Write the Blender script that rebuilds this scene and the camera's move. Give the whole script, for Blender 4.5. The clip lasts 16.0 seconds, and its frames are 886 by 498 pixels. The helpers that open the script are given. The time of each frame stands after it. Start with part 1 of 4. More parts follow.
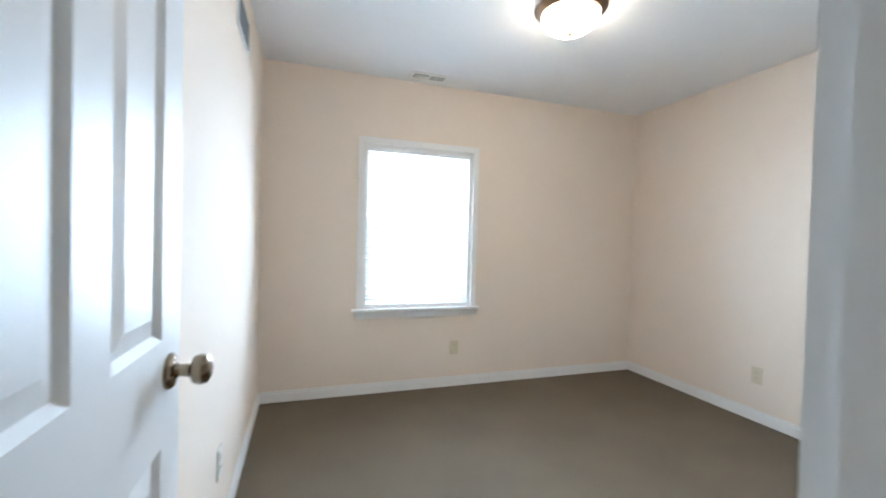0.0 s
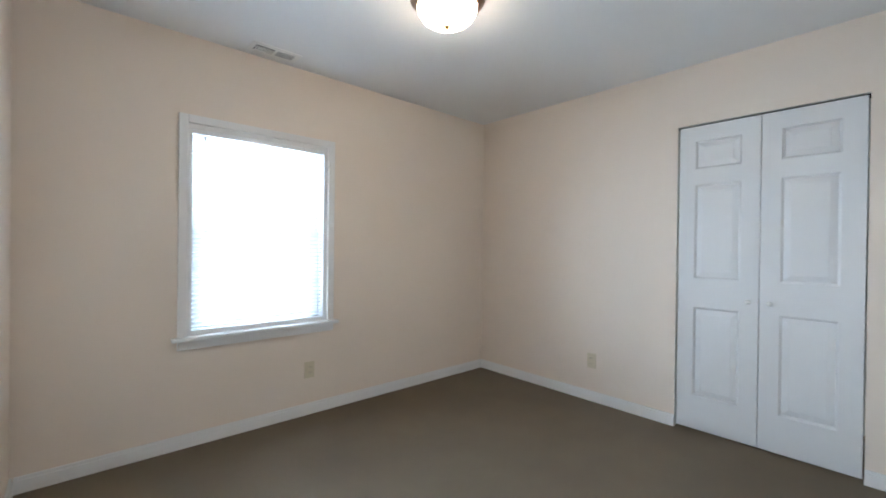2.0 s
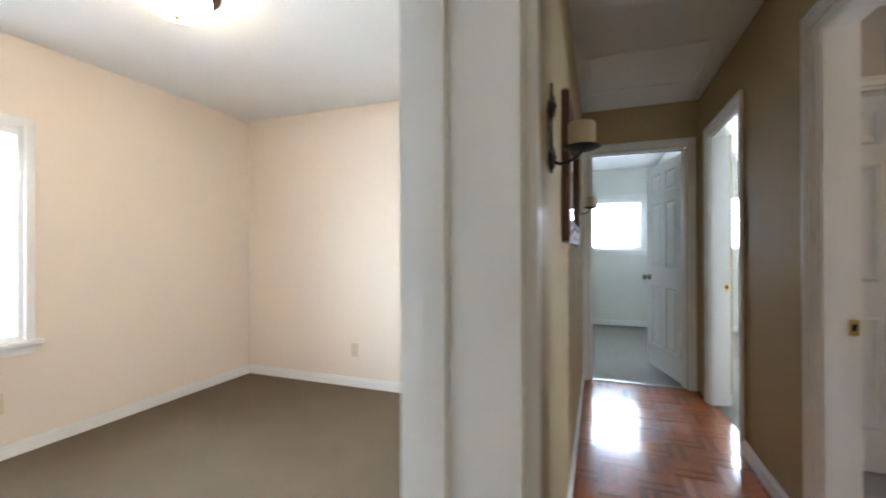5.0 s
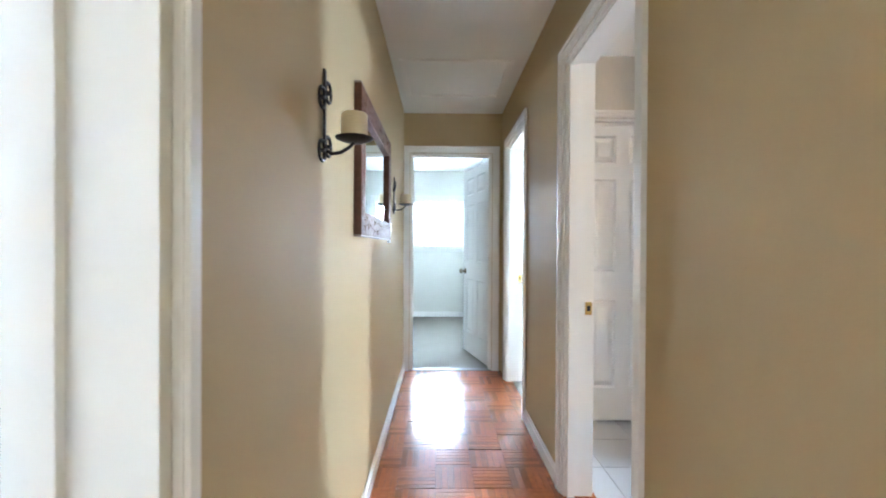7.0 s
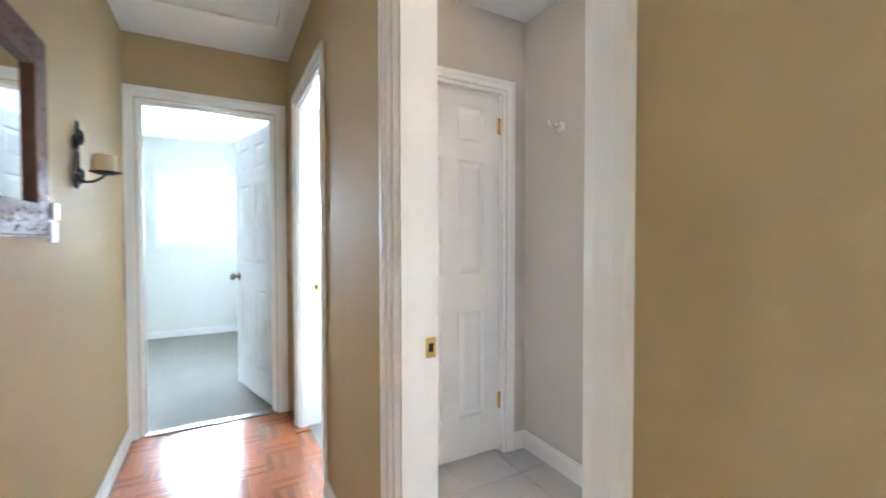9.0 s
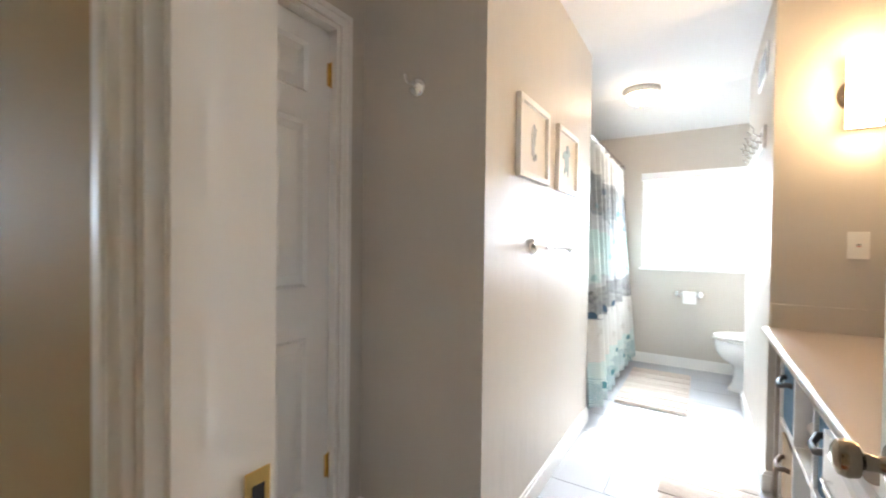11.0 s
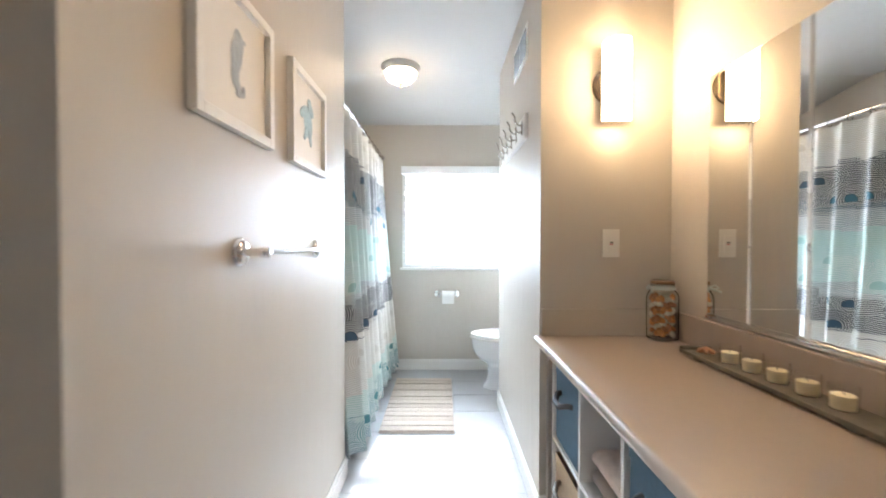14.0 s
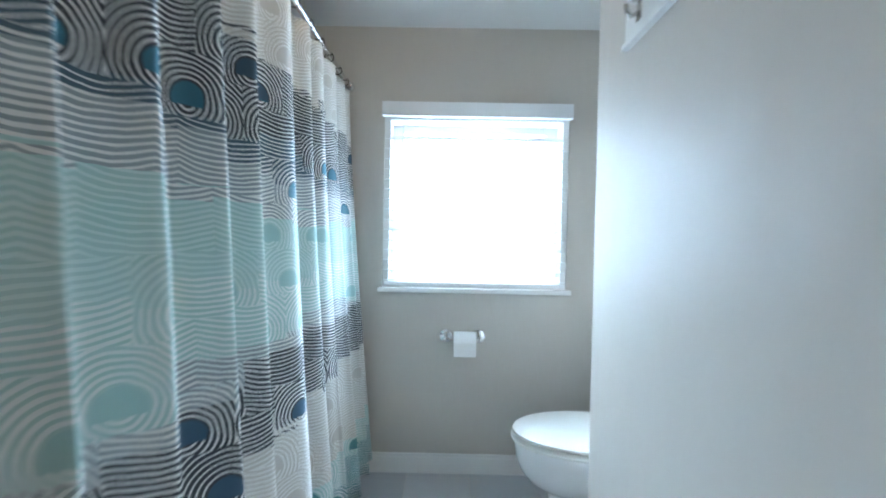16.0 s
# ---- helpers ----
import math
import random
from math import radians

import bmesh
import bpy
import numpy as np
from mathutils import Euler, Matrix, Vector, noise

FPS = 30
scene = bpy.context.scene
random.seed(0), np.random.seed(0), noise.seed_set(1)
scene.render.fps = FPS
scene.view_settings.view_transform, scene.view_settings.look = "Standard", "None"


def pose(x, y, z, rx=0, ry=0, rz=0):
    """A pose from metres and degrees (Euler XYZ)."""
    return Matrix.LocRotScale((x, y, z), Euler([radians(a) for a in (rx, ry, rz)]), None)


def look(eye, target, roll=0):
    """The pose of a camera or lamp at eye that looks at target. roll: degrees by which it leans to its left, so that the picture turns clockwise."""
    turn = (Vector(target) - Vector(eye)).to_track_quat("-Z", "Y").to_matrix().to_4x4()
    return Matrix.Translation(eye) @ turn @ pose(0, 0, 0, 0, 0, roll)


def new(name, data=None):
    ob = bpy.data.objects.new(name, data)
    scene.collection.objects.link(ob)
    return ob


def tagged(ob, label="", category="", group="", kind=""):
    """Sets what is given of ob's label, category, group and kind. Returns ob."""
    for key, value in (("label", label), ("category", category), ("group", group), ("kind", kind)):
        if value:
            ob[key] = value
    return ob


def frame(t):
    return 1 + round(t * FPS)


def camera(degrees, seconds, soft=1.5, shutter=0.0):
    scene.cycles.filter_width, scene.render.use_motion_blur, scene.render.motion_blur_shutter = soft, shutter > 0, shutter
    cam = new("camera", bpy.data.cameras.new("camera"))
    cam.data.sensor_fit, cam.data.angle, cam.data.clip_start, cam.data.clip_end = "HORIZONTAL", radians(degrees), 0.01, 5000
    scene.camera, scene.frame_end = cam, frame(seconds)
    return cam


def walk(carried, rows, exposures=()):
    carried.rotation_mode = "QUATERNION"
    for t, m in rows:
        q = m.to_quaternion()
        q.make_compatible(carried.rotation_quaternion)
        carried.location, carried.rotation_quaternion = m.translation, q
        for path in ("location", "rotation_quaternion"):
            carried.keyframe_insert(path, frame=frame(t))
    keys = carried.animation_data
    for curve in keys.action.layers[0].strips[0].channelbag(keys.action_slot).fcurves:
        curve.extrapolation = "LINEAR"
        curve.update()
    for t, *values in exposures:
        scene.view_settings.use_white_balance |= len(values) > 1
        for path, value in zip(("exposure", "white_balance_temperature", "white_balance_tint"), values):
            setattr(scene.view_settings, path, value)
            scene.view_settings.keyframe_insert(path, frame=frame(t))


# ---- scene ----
cam = camera(94.3, 16.0, soft=1.8, shutter=0.45)
PATH = [
    (0, (0.203, -0.363, 1.202), (0.847, 1.53, 1.16), 1.5),
    (0.5, (0.166, -0.18, 1.212), (1.128, 1.573, 1.187), 1.2),
    (1, (0.135, -0.079, 1.214), (1.285, 1.558, 1.199), 1.0),
    (1.5, (0.129, -0.023, 1.21), (1.386, 1.533, 1.197), 0.8),
    (2, (0.138, -0.016, 1.213), (1.475, 1.472, 1.201), 0.7),
    (2.5, (0.126, -0.015, 1.197), (1.556, 1.383, 1.198), 0.5),
    (3, (0.122, -0.022, 1.196), (1.639, 1.281, 1.198), 0.4),
    (3.5, (0.116, -0.04, 1.201), (1.729, 1.141, 1.2), 0.3),
    (4, (0.142, -0.14, 1.197), (1.833, 0.927, 1.2), 0.2),
    (4.5, (0.142, -0.252, 1.194), (1.929, 0.646, 1.199), -0.0),
    (5, (0.126, -0.374, 1.19), (1.997, 0.332, 1.194), -0.2),
    (5.2, (0.128, -0.435, 1.176), (2.026, 0.195, 1.192), 0.1),
    (7.3, (0.239, -0.584, 1.178), (2.235, -0.712, 1.153), -0.0),
    (7.5, (0.331, -0.595, 1.179), (2.321, -0.8, 1.147), -0.2),
    (8, (0.557, -0.62, 1.198), (2.502, -1.084, 1.154), -0.1),
    (8.5, (0.824, -0.679, 1.208), (2.687, -1.405, 1.159), -0.1),
    (9, (1.05, -0.736, 1.21), (2.808, -1.689, 1.161), -0.1),
    (9.2, (1.144, -0.753, 1.205), (2.849, -1.797, 1.162), -0.1),
    (11.3, (1.733, -1.03, 1.188), (2.635, -2.796, 1.161), 0.8),
    (11.5, (1.756, -1.055, 1.189), (2.542, -2.874, 1.167), 0.8),
    (12, (1.816, -1.108, 1.194), (2.32, -3.035, 1.179), 0.6),
    (12.5, (1.851, -1.146, 1.192), (2.069, -3.134, 1.181), 0.4),
    (13, (1.862, -1.235, 1.192), (1.894, -3.235, 1.179), 0.2),
    (13.5, (1.845, -1.444, 1.192), (1.844, -3.443, 1.166), 0.1),
    (14, (1.829, -1.738, 1.2), (1.831, -3.737, 1.167), 0.1),
    (14.5, (1.819, -2.146, 1.193), (1.826, -4.146, 1.155), -0.0),
    (15, (1.826, -2.571, 1.205), (1.829, -4.571, 1.162), -0.2),
    (15.5, (1.85, -3.051, 1.192), (1.861, -5.051, 1.156), 0.8),
    (16, (1.888, -3.479, 1.2), (1.902, -5.478, 1.165), 1.1),
]
walk(cam, [(t, look(eye, target, roll)) for t, eye, target, roll in PATH],
     exposures=[(0, 0.6, 5850, 11), (0.6, 0.52, 5850, 11), (1.2, 0.38, 5850, 11), (2.0, 0.15, 5850, 12), (3.5, -0.05, 5800, 12), (4.4, 0.33, 6200, 14), (5.0, 1.02, 6450, 14),
                (7.3, 2.4, 5900, 11), (8.5, 2.62, 5850, 11), (9.2, 2.6, 6100, 12), (10.3, 1.75, 6600, 13), (11.5, 1.5, 6950, 15), (13.5, 1.18, 6700, 14), (14.5, 0.85, 6500, 13), (15.2, 0.55, 6150, 9), (16.0, 0.2, 5700, 6)])

# ---- world, sun, window light, added hall light ----
world = bpy.data.worlds.new("sky")
scene.world = world
world.use_nodes = True
wn = world.node_tree
sky = wn.nodes.new("ShaderNodeTexSky")
sky.sky_type, sky.sun_disc = "NISHITA", False
sky.sun_elevation, sky.sun_rotation = radians(36.2), radians(184)
wn.links.new(sky.outputs[0], wn.nodes["Background"].inputs[0])
wn.nodes["Background"].inputs[1].default_value = 0.14

sun = new("sun", bpy.data.lights.new("sun", "SUN"))
sun.data.energy, sun.data.angle, sun.data.color = 5.0, radians(0.5), (1.0, 0.96, 0.9)
sun.matrix_world = look((1.7, -9.0, 8.0), (1.7 + 0.07 * 9, 0.0, 8.0 - 0.73 * 9))


def window_light(name, place, target, w, h, power, color=(0.9, 0.95, 1.0)):
    """An area lamp outside an opening; at the windows it stands for the sky's daylight."""
    ob = new(name, bpy.data.lights.new(name, "AREA"))
    ob.data.shape, ob.data.size, ob.data.size_y = "RECTANGLE", w, h
    ob.data.energy, ob.data.color = power, color
    ob.matrix_world = look(place, target)


window_light("window_light_bedroom", (1.09, 3.15, 1.3), (1.09, 0, 1.2), 0.78, 1.25, 84, (0.66, 0.85, 1.0))
window_light("window_light_bath", (1.76, -5.93, 1.45), (2.24, -3.9, 1.15), 0.80, 0.9, 112, (0.66, 0.83, 1.0))
window_light("window_light_far", (7.45, -0.55, 1.6), (0, -0.55, 1.4), 0.95, 0.95, 92, (0.66, 0.83, 1.0))
# added warm lamp, no window behind it: brightens the hall and door jamb
window_light("added_warm_light_hall", (-3.0, -0.7, 1.3), (0, -0.7, 1.3), 0.8, 1.9, 2.2, (1.0, 0.60, 0.32))
window_light("window_light_side", (7.45, -2.6, 1.6), (0, -2.6, 1.4), 1.3, 0.95, 230, (0.74, 0.87, 1.0))


# ---- materials ----
def mat(name, color, rough=0.5, metal=0.0, vary=0.06, scale=6.0, bump=0.0, bump_scale=120.0, random_amount=0.0, coat=0.0, island=False):
    """A painted or plain surface with two scales of variation, in real size."""
    m = bpy.data.materials.new(name)
    m.use_nodes = True
    n, l = m.node_tree.nodes, m.node_tree.links
    b = n["Principled BSDF"]
    tc = n.new("ShaderNodeTexCoord")
    geo = n.new("ShaderNodeNewGeometry")
    a = n.new("ShaderNodeTexNoise")
    a.inputs["Scale"].default_value, a.inputs["Detail"].default_value = scale, 4
    l.new(geo.outputs["Position"], a.inputs["Vector"])
    mix = n.new("ShaderNodeMix")
    mix.data_type = "RGBA"
    mix.inputs["A"].default_value = (*[c * (1 - vary) for c in color], 1)
    mix.inputs["B"].default_value = (*[min(1, c * (1 + vary)) for c in color], 1)
    l.new(a.outputs["Fac"], mix.inputs["Factor"])
    out = mix.outputs["Result"]
    if random_amount:
        src = geo.outputs["Random Per Island"] if island else n.new("ShaderNodeObjectInfo").outputs["Random"]
        hsv = n.new("ShaderNodeHueSaturation")
        mr = n.new("ShaderNodeMapRange")
        mr.inputs["To Min"].default_value, mr.inputs["To Max"].default_value = 1 - random_amount, 1 + random_amount
        l.new(src, mr.inputs["Value"])
        l.new(mr.outputs["Result"], hsv.inputs["Value"])
        l.new(out, hsv.inputs["Color"])
        out = hsv.outputs["Color"]
    l.new(out, b.inputs["Base Color"])
    b.inputs["Roughness"].default_value, b.inputs["Metallic"].default_value = rough, metal
    b.inputs["Coat Weight"].default_value = coat
    r = n.new("ShaderNodeMapRange")
    r.inputs["To Min"].default_value, r.inputs["To Max"].default_value = max(0.02, rough * 0.85), min(1, rough * 1.15)
    l.new(a.outputs["Fac"], r.inputs["Value"])
    l.new(r.outputs["Result"], b.inputs["Roughness"])
    if bump:
        f = n.new("ShaderNodeTexNoise")
        f.inputs["Scale"].default_value, f.inputs["Detail"].default_value = bump_scale, 3
        l.new(geo.outputs["Position"], f.inputs["Vector"])
        bn = n.new("ShaderNodeBump")
        bn.inputs["Strength"].default_value, bn.inputs["Distance"].default_value = bump, 0.004
        l.new(f.outputs["Fac"], bn.inputs["Height"])
        l.new(bn.outputs["Normal"], b.inputs["Normal"])
    return m


def glow(name, color, strength):
    m = bpy.data.materials.new(name)
    m.use_nodes = True
    b = m.node_tree.nodes["Principled BSDF"]
    b.inputs["Base Color"].default_value = (0.9, 0.88, 0.82, 1)
    b.inputs["Emission Color"].default_value, b.inputs["Emission Strength"].default_value = (*color, 1), strength
    return m


def glass(name, color=(1, 1, 1), rough=0.0):
    m = bpy.data.materials.new(name)
    m.use_nodes = True
    b = m.node_tree.nodes["Principled BSDF"]
    b.inputs["Base Color"].default_value = (*color, 1)
    b.inputs["Transmission Weight"].default_value, b.inputs["Roughness"].default_value, b.inputs["IOR"].default_value = 1, rough, 1.45
    return m


def mat_soft(m, level):
    """A duller sheen for rolled wall paint."""
    m.node_tree.nodes["Principled BSDF"].inputs["Specular IOR Level"].default_value = level
    return m


CREAM = mat("cream_wall_paint", (0.81, 0.71, 0.61), 0.7, vary=0.02, scale=2, bump=0.12, bump_scale=160)
TAN = mat("tan_wall_paint", (0.47, 0.36, 0.208), 0.68, vary=0.03, scale=2, bump=0.12, bump_scale=160)
GREIGE = mat("greige_wall_paint", (0.57, 0.53, 0.475), 0.43, vary=0.05, scale=2.5, bump=0.9, bump_scale=7)
mat_soft(GREIGE, 0.18)
# upright roller streaks in the sheen of the greige paint
gn = GREIGE.node_tree
streak = gn.nodes.new("ShaderNodeMapping")
streak.inputs["Scale"].default_value = (1.6, 1.6, 0.45)
gn.links.new([k for k in gn.nodes if k.type == "NEW_GEOMETRY"][0].outputs["Position"], streak.inputs["Vector"])
gn.links.new(streak.outputs["Vector"], [k for k in gn.nodes if k.type == "TEX_NOISE"][1].inputs["Vector"])
mat_soft(CREAM, 0.12)
mat_soft(TAN, 0.12)
PALE = mat("pale_wall_paint", (0.74, 0.74, 0.68), 0.55, vary=0.02, scale=2, bump=0.1, bump_scale=160)
CEIL = mat("ceiling_paint", (0.80, 0.80, 0.79), 0.8, vary=0.02, scale=3, bump=0.15, bump_scale=90)
WHITE = mat("white_trim_paint", (0.82, 0.81, 0.79), 0.4, vary=0.015, scale=3)
mat_soft(WHITE, 0.3)
DOORWHITE = mat("white_door_paint", (0.76, 0.76, 0.755), 0.42, vary=0.02, scale=5, bump=0.05, bump_scale=90)
CARPET = mat("brown_carpet", (0.150, 0.115, 0.074), 0.95, vary=0.24, scale=2.6, bump=1.0, bump_scale=420)
CARPET2 = mat("grey_carpet", (0.23, 0.215, 0.18), 0.95, vary=0.12, scale=4, bump=1.0, bump_scale=420)
PARQUET = mat("red_brown_parquet", (0.37, 0.115, 0.04), 0.14, vary=0.3, scale=40, random_amount=0.36, bump=0.16, bump_scale=45, coat=0.3, island=True)
PARQUET_BED = mat("parquet_joint", (0.07, 0.028, 0.014), 0.5, vary=0.1)
TILE = mat("grey_floor_tile", (0.45, 0.46, 0.48), 0.42, vary=0.06, scale=5, random_amount=0.04, bump=0.03, bump_scale=60)
GROUT = mat("pale_grout", (0.52, 0.51, 0.49), 0.85, vary=0.1, scale=30, bump=0.2)
CHROME = mat("chrome", (0.85, 0.85, 0.86), 0.08, 1.0, vary=0.02)
NICKEL = mat("antique_nickel", (0.33, 0.27, 0.20), 0.22, 1.0, vary=0.1, scale=30)
BRASS = mat("brass", (0.78, 0.52, 0.18), 0.25, 1.0, vary=0.08, scale=40)
BRONZE = mat("bronze_pan", (0.16, 0.10, 0.06), 0.35, 0.8, vary=0.12, scale=30)
IRON = mat("black_iron", (0.022, 0.02, 0.02), 0.45, 0.6, vary=0.2, scale=60, bump=0.2, bump_scale=200)
IVORY = mat("ivory_plastic", (0.66, 0.58, 0.42), 0.4, vary=0.03)
PLASTIC = mat("white_plastic", (0.82, 0.81, 0.77), 0.3, vary=0.02)
BLINDS = mat("white_blind_slat", (0.85, 0.86, 0.87), 0.4, vary=0.02)
# near-black for dark parts, and for shade painted into holes, slots and ducts
DARK = mat("dark_part_and_hole_shade", (0.012, 0.012, 0.013), 0.8, vary=0.1)
WAX = mat("cream_candle_wax", (0.80, 0.70, 0.52), 0.5, vary=0.05, scale=20)
PANE = glass("window_glass")
JARGLASS = glass("jar_glass", (0.98, 0.99, 0.985))
JARGLASS.node_tree.nodes["Principled BSDF"].inputs["IOR"].default_value = 1.12
MIRROR = bpy.data.materials.new("mirror_silver")
MIRROR.use_nodes = True
mb = MIRROR.node_tree.nodes["Principled BSDF"]
mb.inputs["Base Color"].default_value, mb.inputs["Metallic"].default_value, mb.inputs["Roughness"].default_value = (0.9, 0.91, 0.9, 1), 1, 0.01
OPAL = glow("lit_opal_glass", (1.0, 0.80, 0.55), 25.0)
OPAL_BATH = glow("lit_opal_glass_bath", (1.0, 0.77, 0.52), 10.0)
TUBE = glow("lit_vanity_glass", (1.0, 0.72, 0.42), 28.0)


# ---- mesh helpers ----
def box(bm, x0, x1, y0, y1, z0, z1, bevel=0.0):
    x0, x1, y0, y1, z0, z1 = min(x0, x1), max(x0, x1), min(y0, y1), max(y0, y1), min(z0, z1), max(z0, z1)
    r = bmesh.ops.create_cube(bm, size=1, matrix=Matrix.LocRotScale(((x0 + x1) / 2, (y0 + y1) / 2, (z0 + z1) / 2), None, (x1 - x0, y1 - y0, z1 - z0)))
    if bevel:
        edges = list({e for v in r["verts"] for e in v.link_edges})
        bmesh.ops.bevel(bm, geom=edges, offset=bevel, segments=2, affect="EDGES", profile=0.6)
    return bm


def rod(bm, a, b, r, seg=14, r2=None):
    a, b = Vector(a), Vector(b)
    m = Matrix.Translation((a + b) / 2) @ (b - a).to_track_quat("Z", "Y").to_matrix().to_4x4()
    bmesh.ops.create_cone(bm, cap_ends=True, segments=seg, radius1=r, radius2=r if r2 is None else r2, depth=(b - a).length, matrix=m)
    return bm


def lathe(bm, profile, m=Matrix.Identity(4), seg=28):
    """Turns (radius, height) pairs round z."""
    rings = [[bm.verts.new(m @ Vector((r * math.cos(2 * math.pi * k / seg), r * math.sin(2 * math.pi * k / seg), z))) for k in range(seg)] for r, z in profile]
    for lo, hi in zip(rings, rings[1:]):
        for k in range(seg):
            bm.faces.new((lo[k], lo[(k + 1) % seg], hi[(k + 1) % seg], hi[k]))
    if profile[0][0] > 0:
        bm.faces.new(rings[0][::-1])
    if profile[-1][0] > 0:
        bm.faces.new(rings[-1])
    return bm


def tube(bm, pts, r, seg=10):
    """A round bar along a line of places."""
    pts = [Vector(p) for p in pts]
    rings = []
    for i, p in enumerate(pts):
        d = (pts[min(i + 1, len(pts) - 1)] - pts[max(i - 1, 0)]).normalized()
        q = d.to_track_quat("Z", "Y").to_matrix()
        rings.append([bm.verts.new(p + q @ Vector((r * math.cos(2 * math.pi * k / seg), r * math.sin(2 * math.pi * k / seg), 0))) for k in range(seg)])
    for lo, hi in zip(rings, rings[1:]):
        best = min(range(seg), key=lambda s: sum((lo[k].co - hi[(k + s) % seg].co).length_squared for k in range(seg)))
        for k in range(seg):
            bm.faces.new((lo[k], lo[(k + 1) % seg], hi[(k + 1 + best) % seg], hi[(k + best) % seg]))
    bm.faces.new(rings[0][::-1]), bm.faces.new(rings[-1])
    return bm


def mesh(name, bm, material, smooth=False):
    bmesh.ops.recalc_face_normals(bm, faces=bm.faces)
    me = bpy.data.meshes.new(name)
    bm.to_mesh(me)
    bm.free()
    for m in material if isinstance(material, (list, tuple)) else [material]:
        me.materials.append(m)
    if smooth:
        for p in me.polygons:
            p.use_smooth = True
        me.set_sharp_from_angle(angle=radians(40))
    return me


def part(name, bm, material, parent, label="", smooth=False):
    ob = new(name, mesh(name, bm, material, smooth))
    ob.parent = parent
    return tagged(ob, label)


def thing(name, label, category, m=None, group="", kind=""):
    ob = new(name)
    ob.empty_display_size = 0.05
    if m is not None:
        ob.matrix_world = m
    return tagged(ob, label, category, group, kind)


def whole(name, bm, material, label, category, kind="", group="", smooth=False):
    return tagged(new(name, mesh(name, bm, material, smooth)), label, category, group, kind)


B = bmesh.new


# ---- shell ----
H = 2.44


def wall(name, axis, lo, hi, u0, u1, holes, mat_lo, mat_hi, label, z0=0.0, z1=H):
    """A wall whose thickness runs from lo to hi on one axis, with holes (u0, u1, z0, z1) through it."""
    bm = B()

    def put(a, b, c, d):
        if b - a > 1e-4 and d - c > 1e-4:
            box(bm, *((lo, hi, a, b) if axis == "x" else (a, b, lo, hi)), c, d)

    at = u0
    for a, b, c, d in sorted(holes):
        put(at, a, z0, z1)
        put(a, b, z0, c)
        put(a, b, d, z1)
        at = b
    put(at, u1, z0, z1)
    k = 0 if axis == "x" else 1
    for f in bm.faces:
        f.material_index = 0 if f.calc_center_median()[k] < (lo + hi) / 2 else 1
    return whole(name, bm, [mat_lo, mat_hi], label, "wall", "structure")


HL, HR = -0.24, -1.165          # hall faces
BF = -0.13                      # bedroom front face
BX0, BX1, BY1 = -0.086, 3.2, 2.8  # bedroom
EX = 4.10                       # hall end
FX = 7.09                       # far rooms' window wall
BI = -1.30                      # bath inner face of the hall wall
BB = -5.60                      # bath back wall
PX, PY0, PY1 = 2.335, -2.28, -3.84   # partition with the pictures
CX = 2.91                       # closet door wall in the bath
NX, NY0, NY1 = 1.412, -3.51, -4.80    # nib wall
VX = 0.848                       # vanity wall
DH, CH, DL = 2.06, 2.04, 2.03   # door, closet and linen openings

# openings
D1 = (-0.085, 0.635)     # bedroom door
D2 = (1.425, 2.145)      # bath door
D3 = (-1.075, -0.295)   # end door, along y
D4 = (3.035, 3.80)     # side room door
CL = (0.095, 1.005)     # bedroom closet, along y
W1 = (0.632, 1.528, 0.66, 1.93)       # bedroom window
W2 = (1.265, 2.215, 0.96, 1.855)       # bath window
W3 = (-1.02, -0.10, 1.17, 1.97)      # far window, along y
W4 = (-3.2, -1.95, 1.17, 1.97)       # side room window, along y
CD = (-2.145, -1.465)     # bath linen closet, along y

wall("wall_bedroom_hall", "y", HL, BF, -2.2, EX, [(*D1, 0, DH)], TAN, CREAM, "tan and cream painted wall with a doorway")
wall("wall_bedroom_window", "y", BY1, BY1 + 0.16, BX0, BX1, [W1], CREAM, CREAM, "cream painted wall with one window")
wall("wall_bedroom_side", "x", BX0 - 0.12, BX0, BF, BY1 + 0.16, [], CREAM, CREAM, "plain cream painted bedroom wall")
wall("wall_bedroom_closet", "x", BX1, BX1 + 0.11, BF, BY1 + 0.16, [(*CL, 0, CH)], CREAM, PALE, "cream painted wall with a closet opening")
wall("wall_hall_bath", "y", BI, HR, -2.2, EX, [(*D2, 0, DH), (*D4, 0, DH)], GREIGE, TAN, "tan painted hall wall with two doorways")
wall("wall_hall_end", "x", EX, EX + 0.115, -1.4, 2.0, [(*D3, 0, DH)], TAN, PALE, "tan painted end wall of the hall with a doorway")
# unseen; its opening is added to let the warm hall lamp in
wall("wall_hall_back", "x", -2.32, -2.2, BI, BF, [(-1.1, -0.3, 0, DH)], TAN, TAN, "unseen tan wall closing the hall, with an added opening")
wall("wall_far_windows", "x", FX, FX + 0.16, -4.2, 2.0, [W3, W4], PALE, PALE, "pale painted wall with two windows")
wall("wall_far_left", "y", 2.0, 2.12, EX, FX + 0.16, [], PALE, PALE, "plain pale bedroom wall")
wall("wall_far_middle", "y", -1.30, -1.20, EX + 0.115, FX, [], PALE, PALE, "pale wall between two bedrooms")
wall("wall_side_back", "y", -4.32, -4.2, 3.05, FX + 0.16, [], PALE, PALE, "plain pale bedroom wall")
wall("wall_bath_side", "x", 3.05, 3.17, -5.54, BI, [], GREIGE, PALE, "greige wall behind the tub")
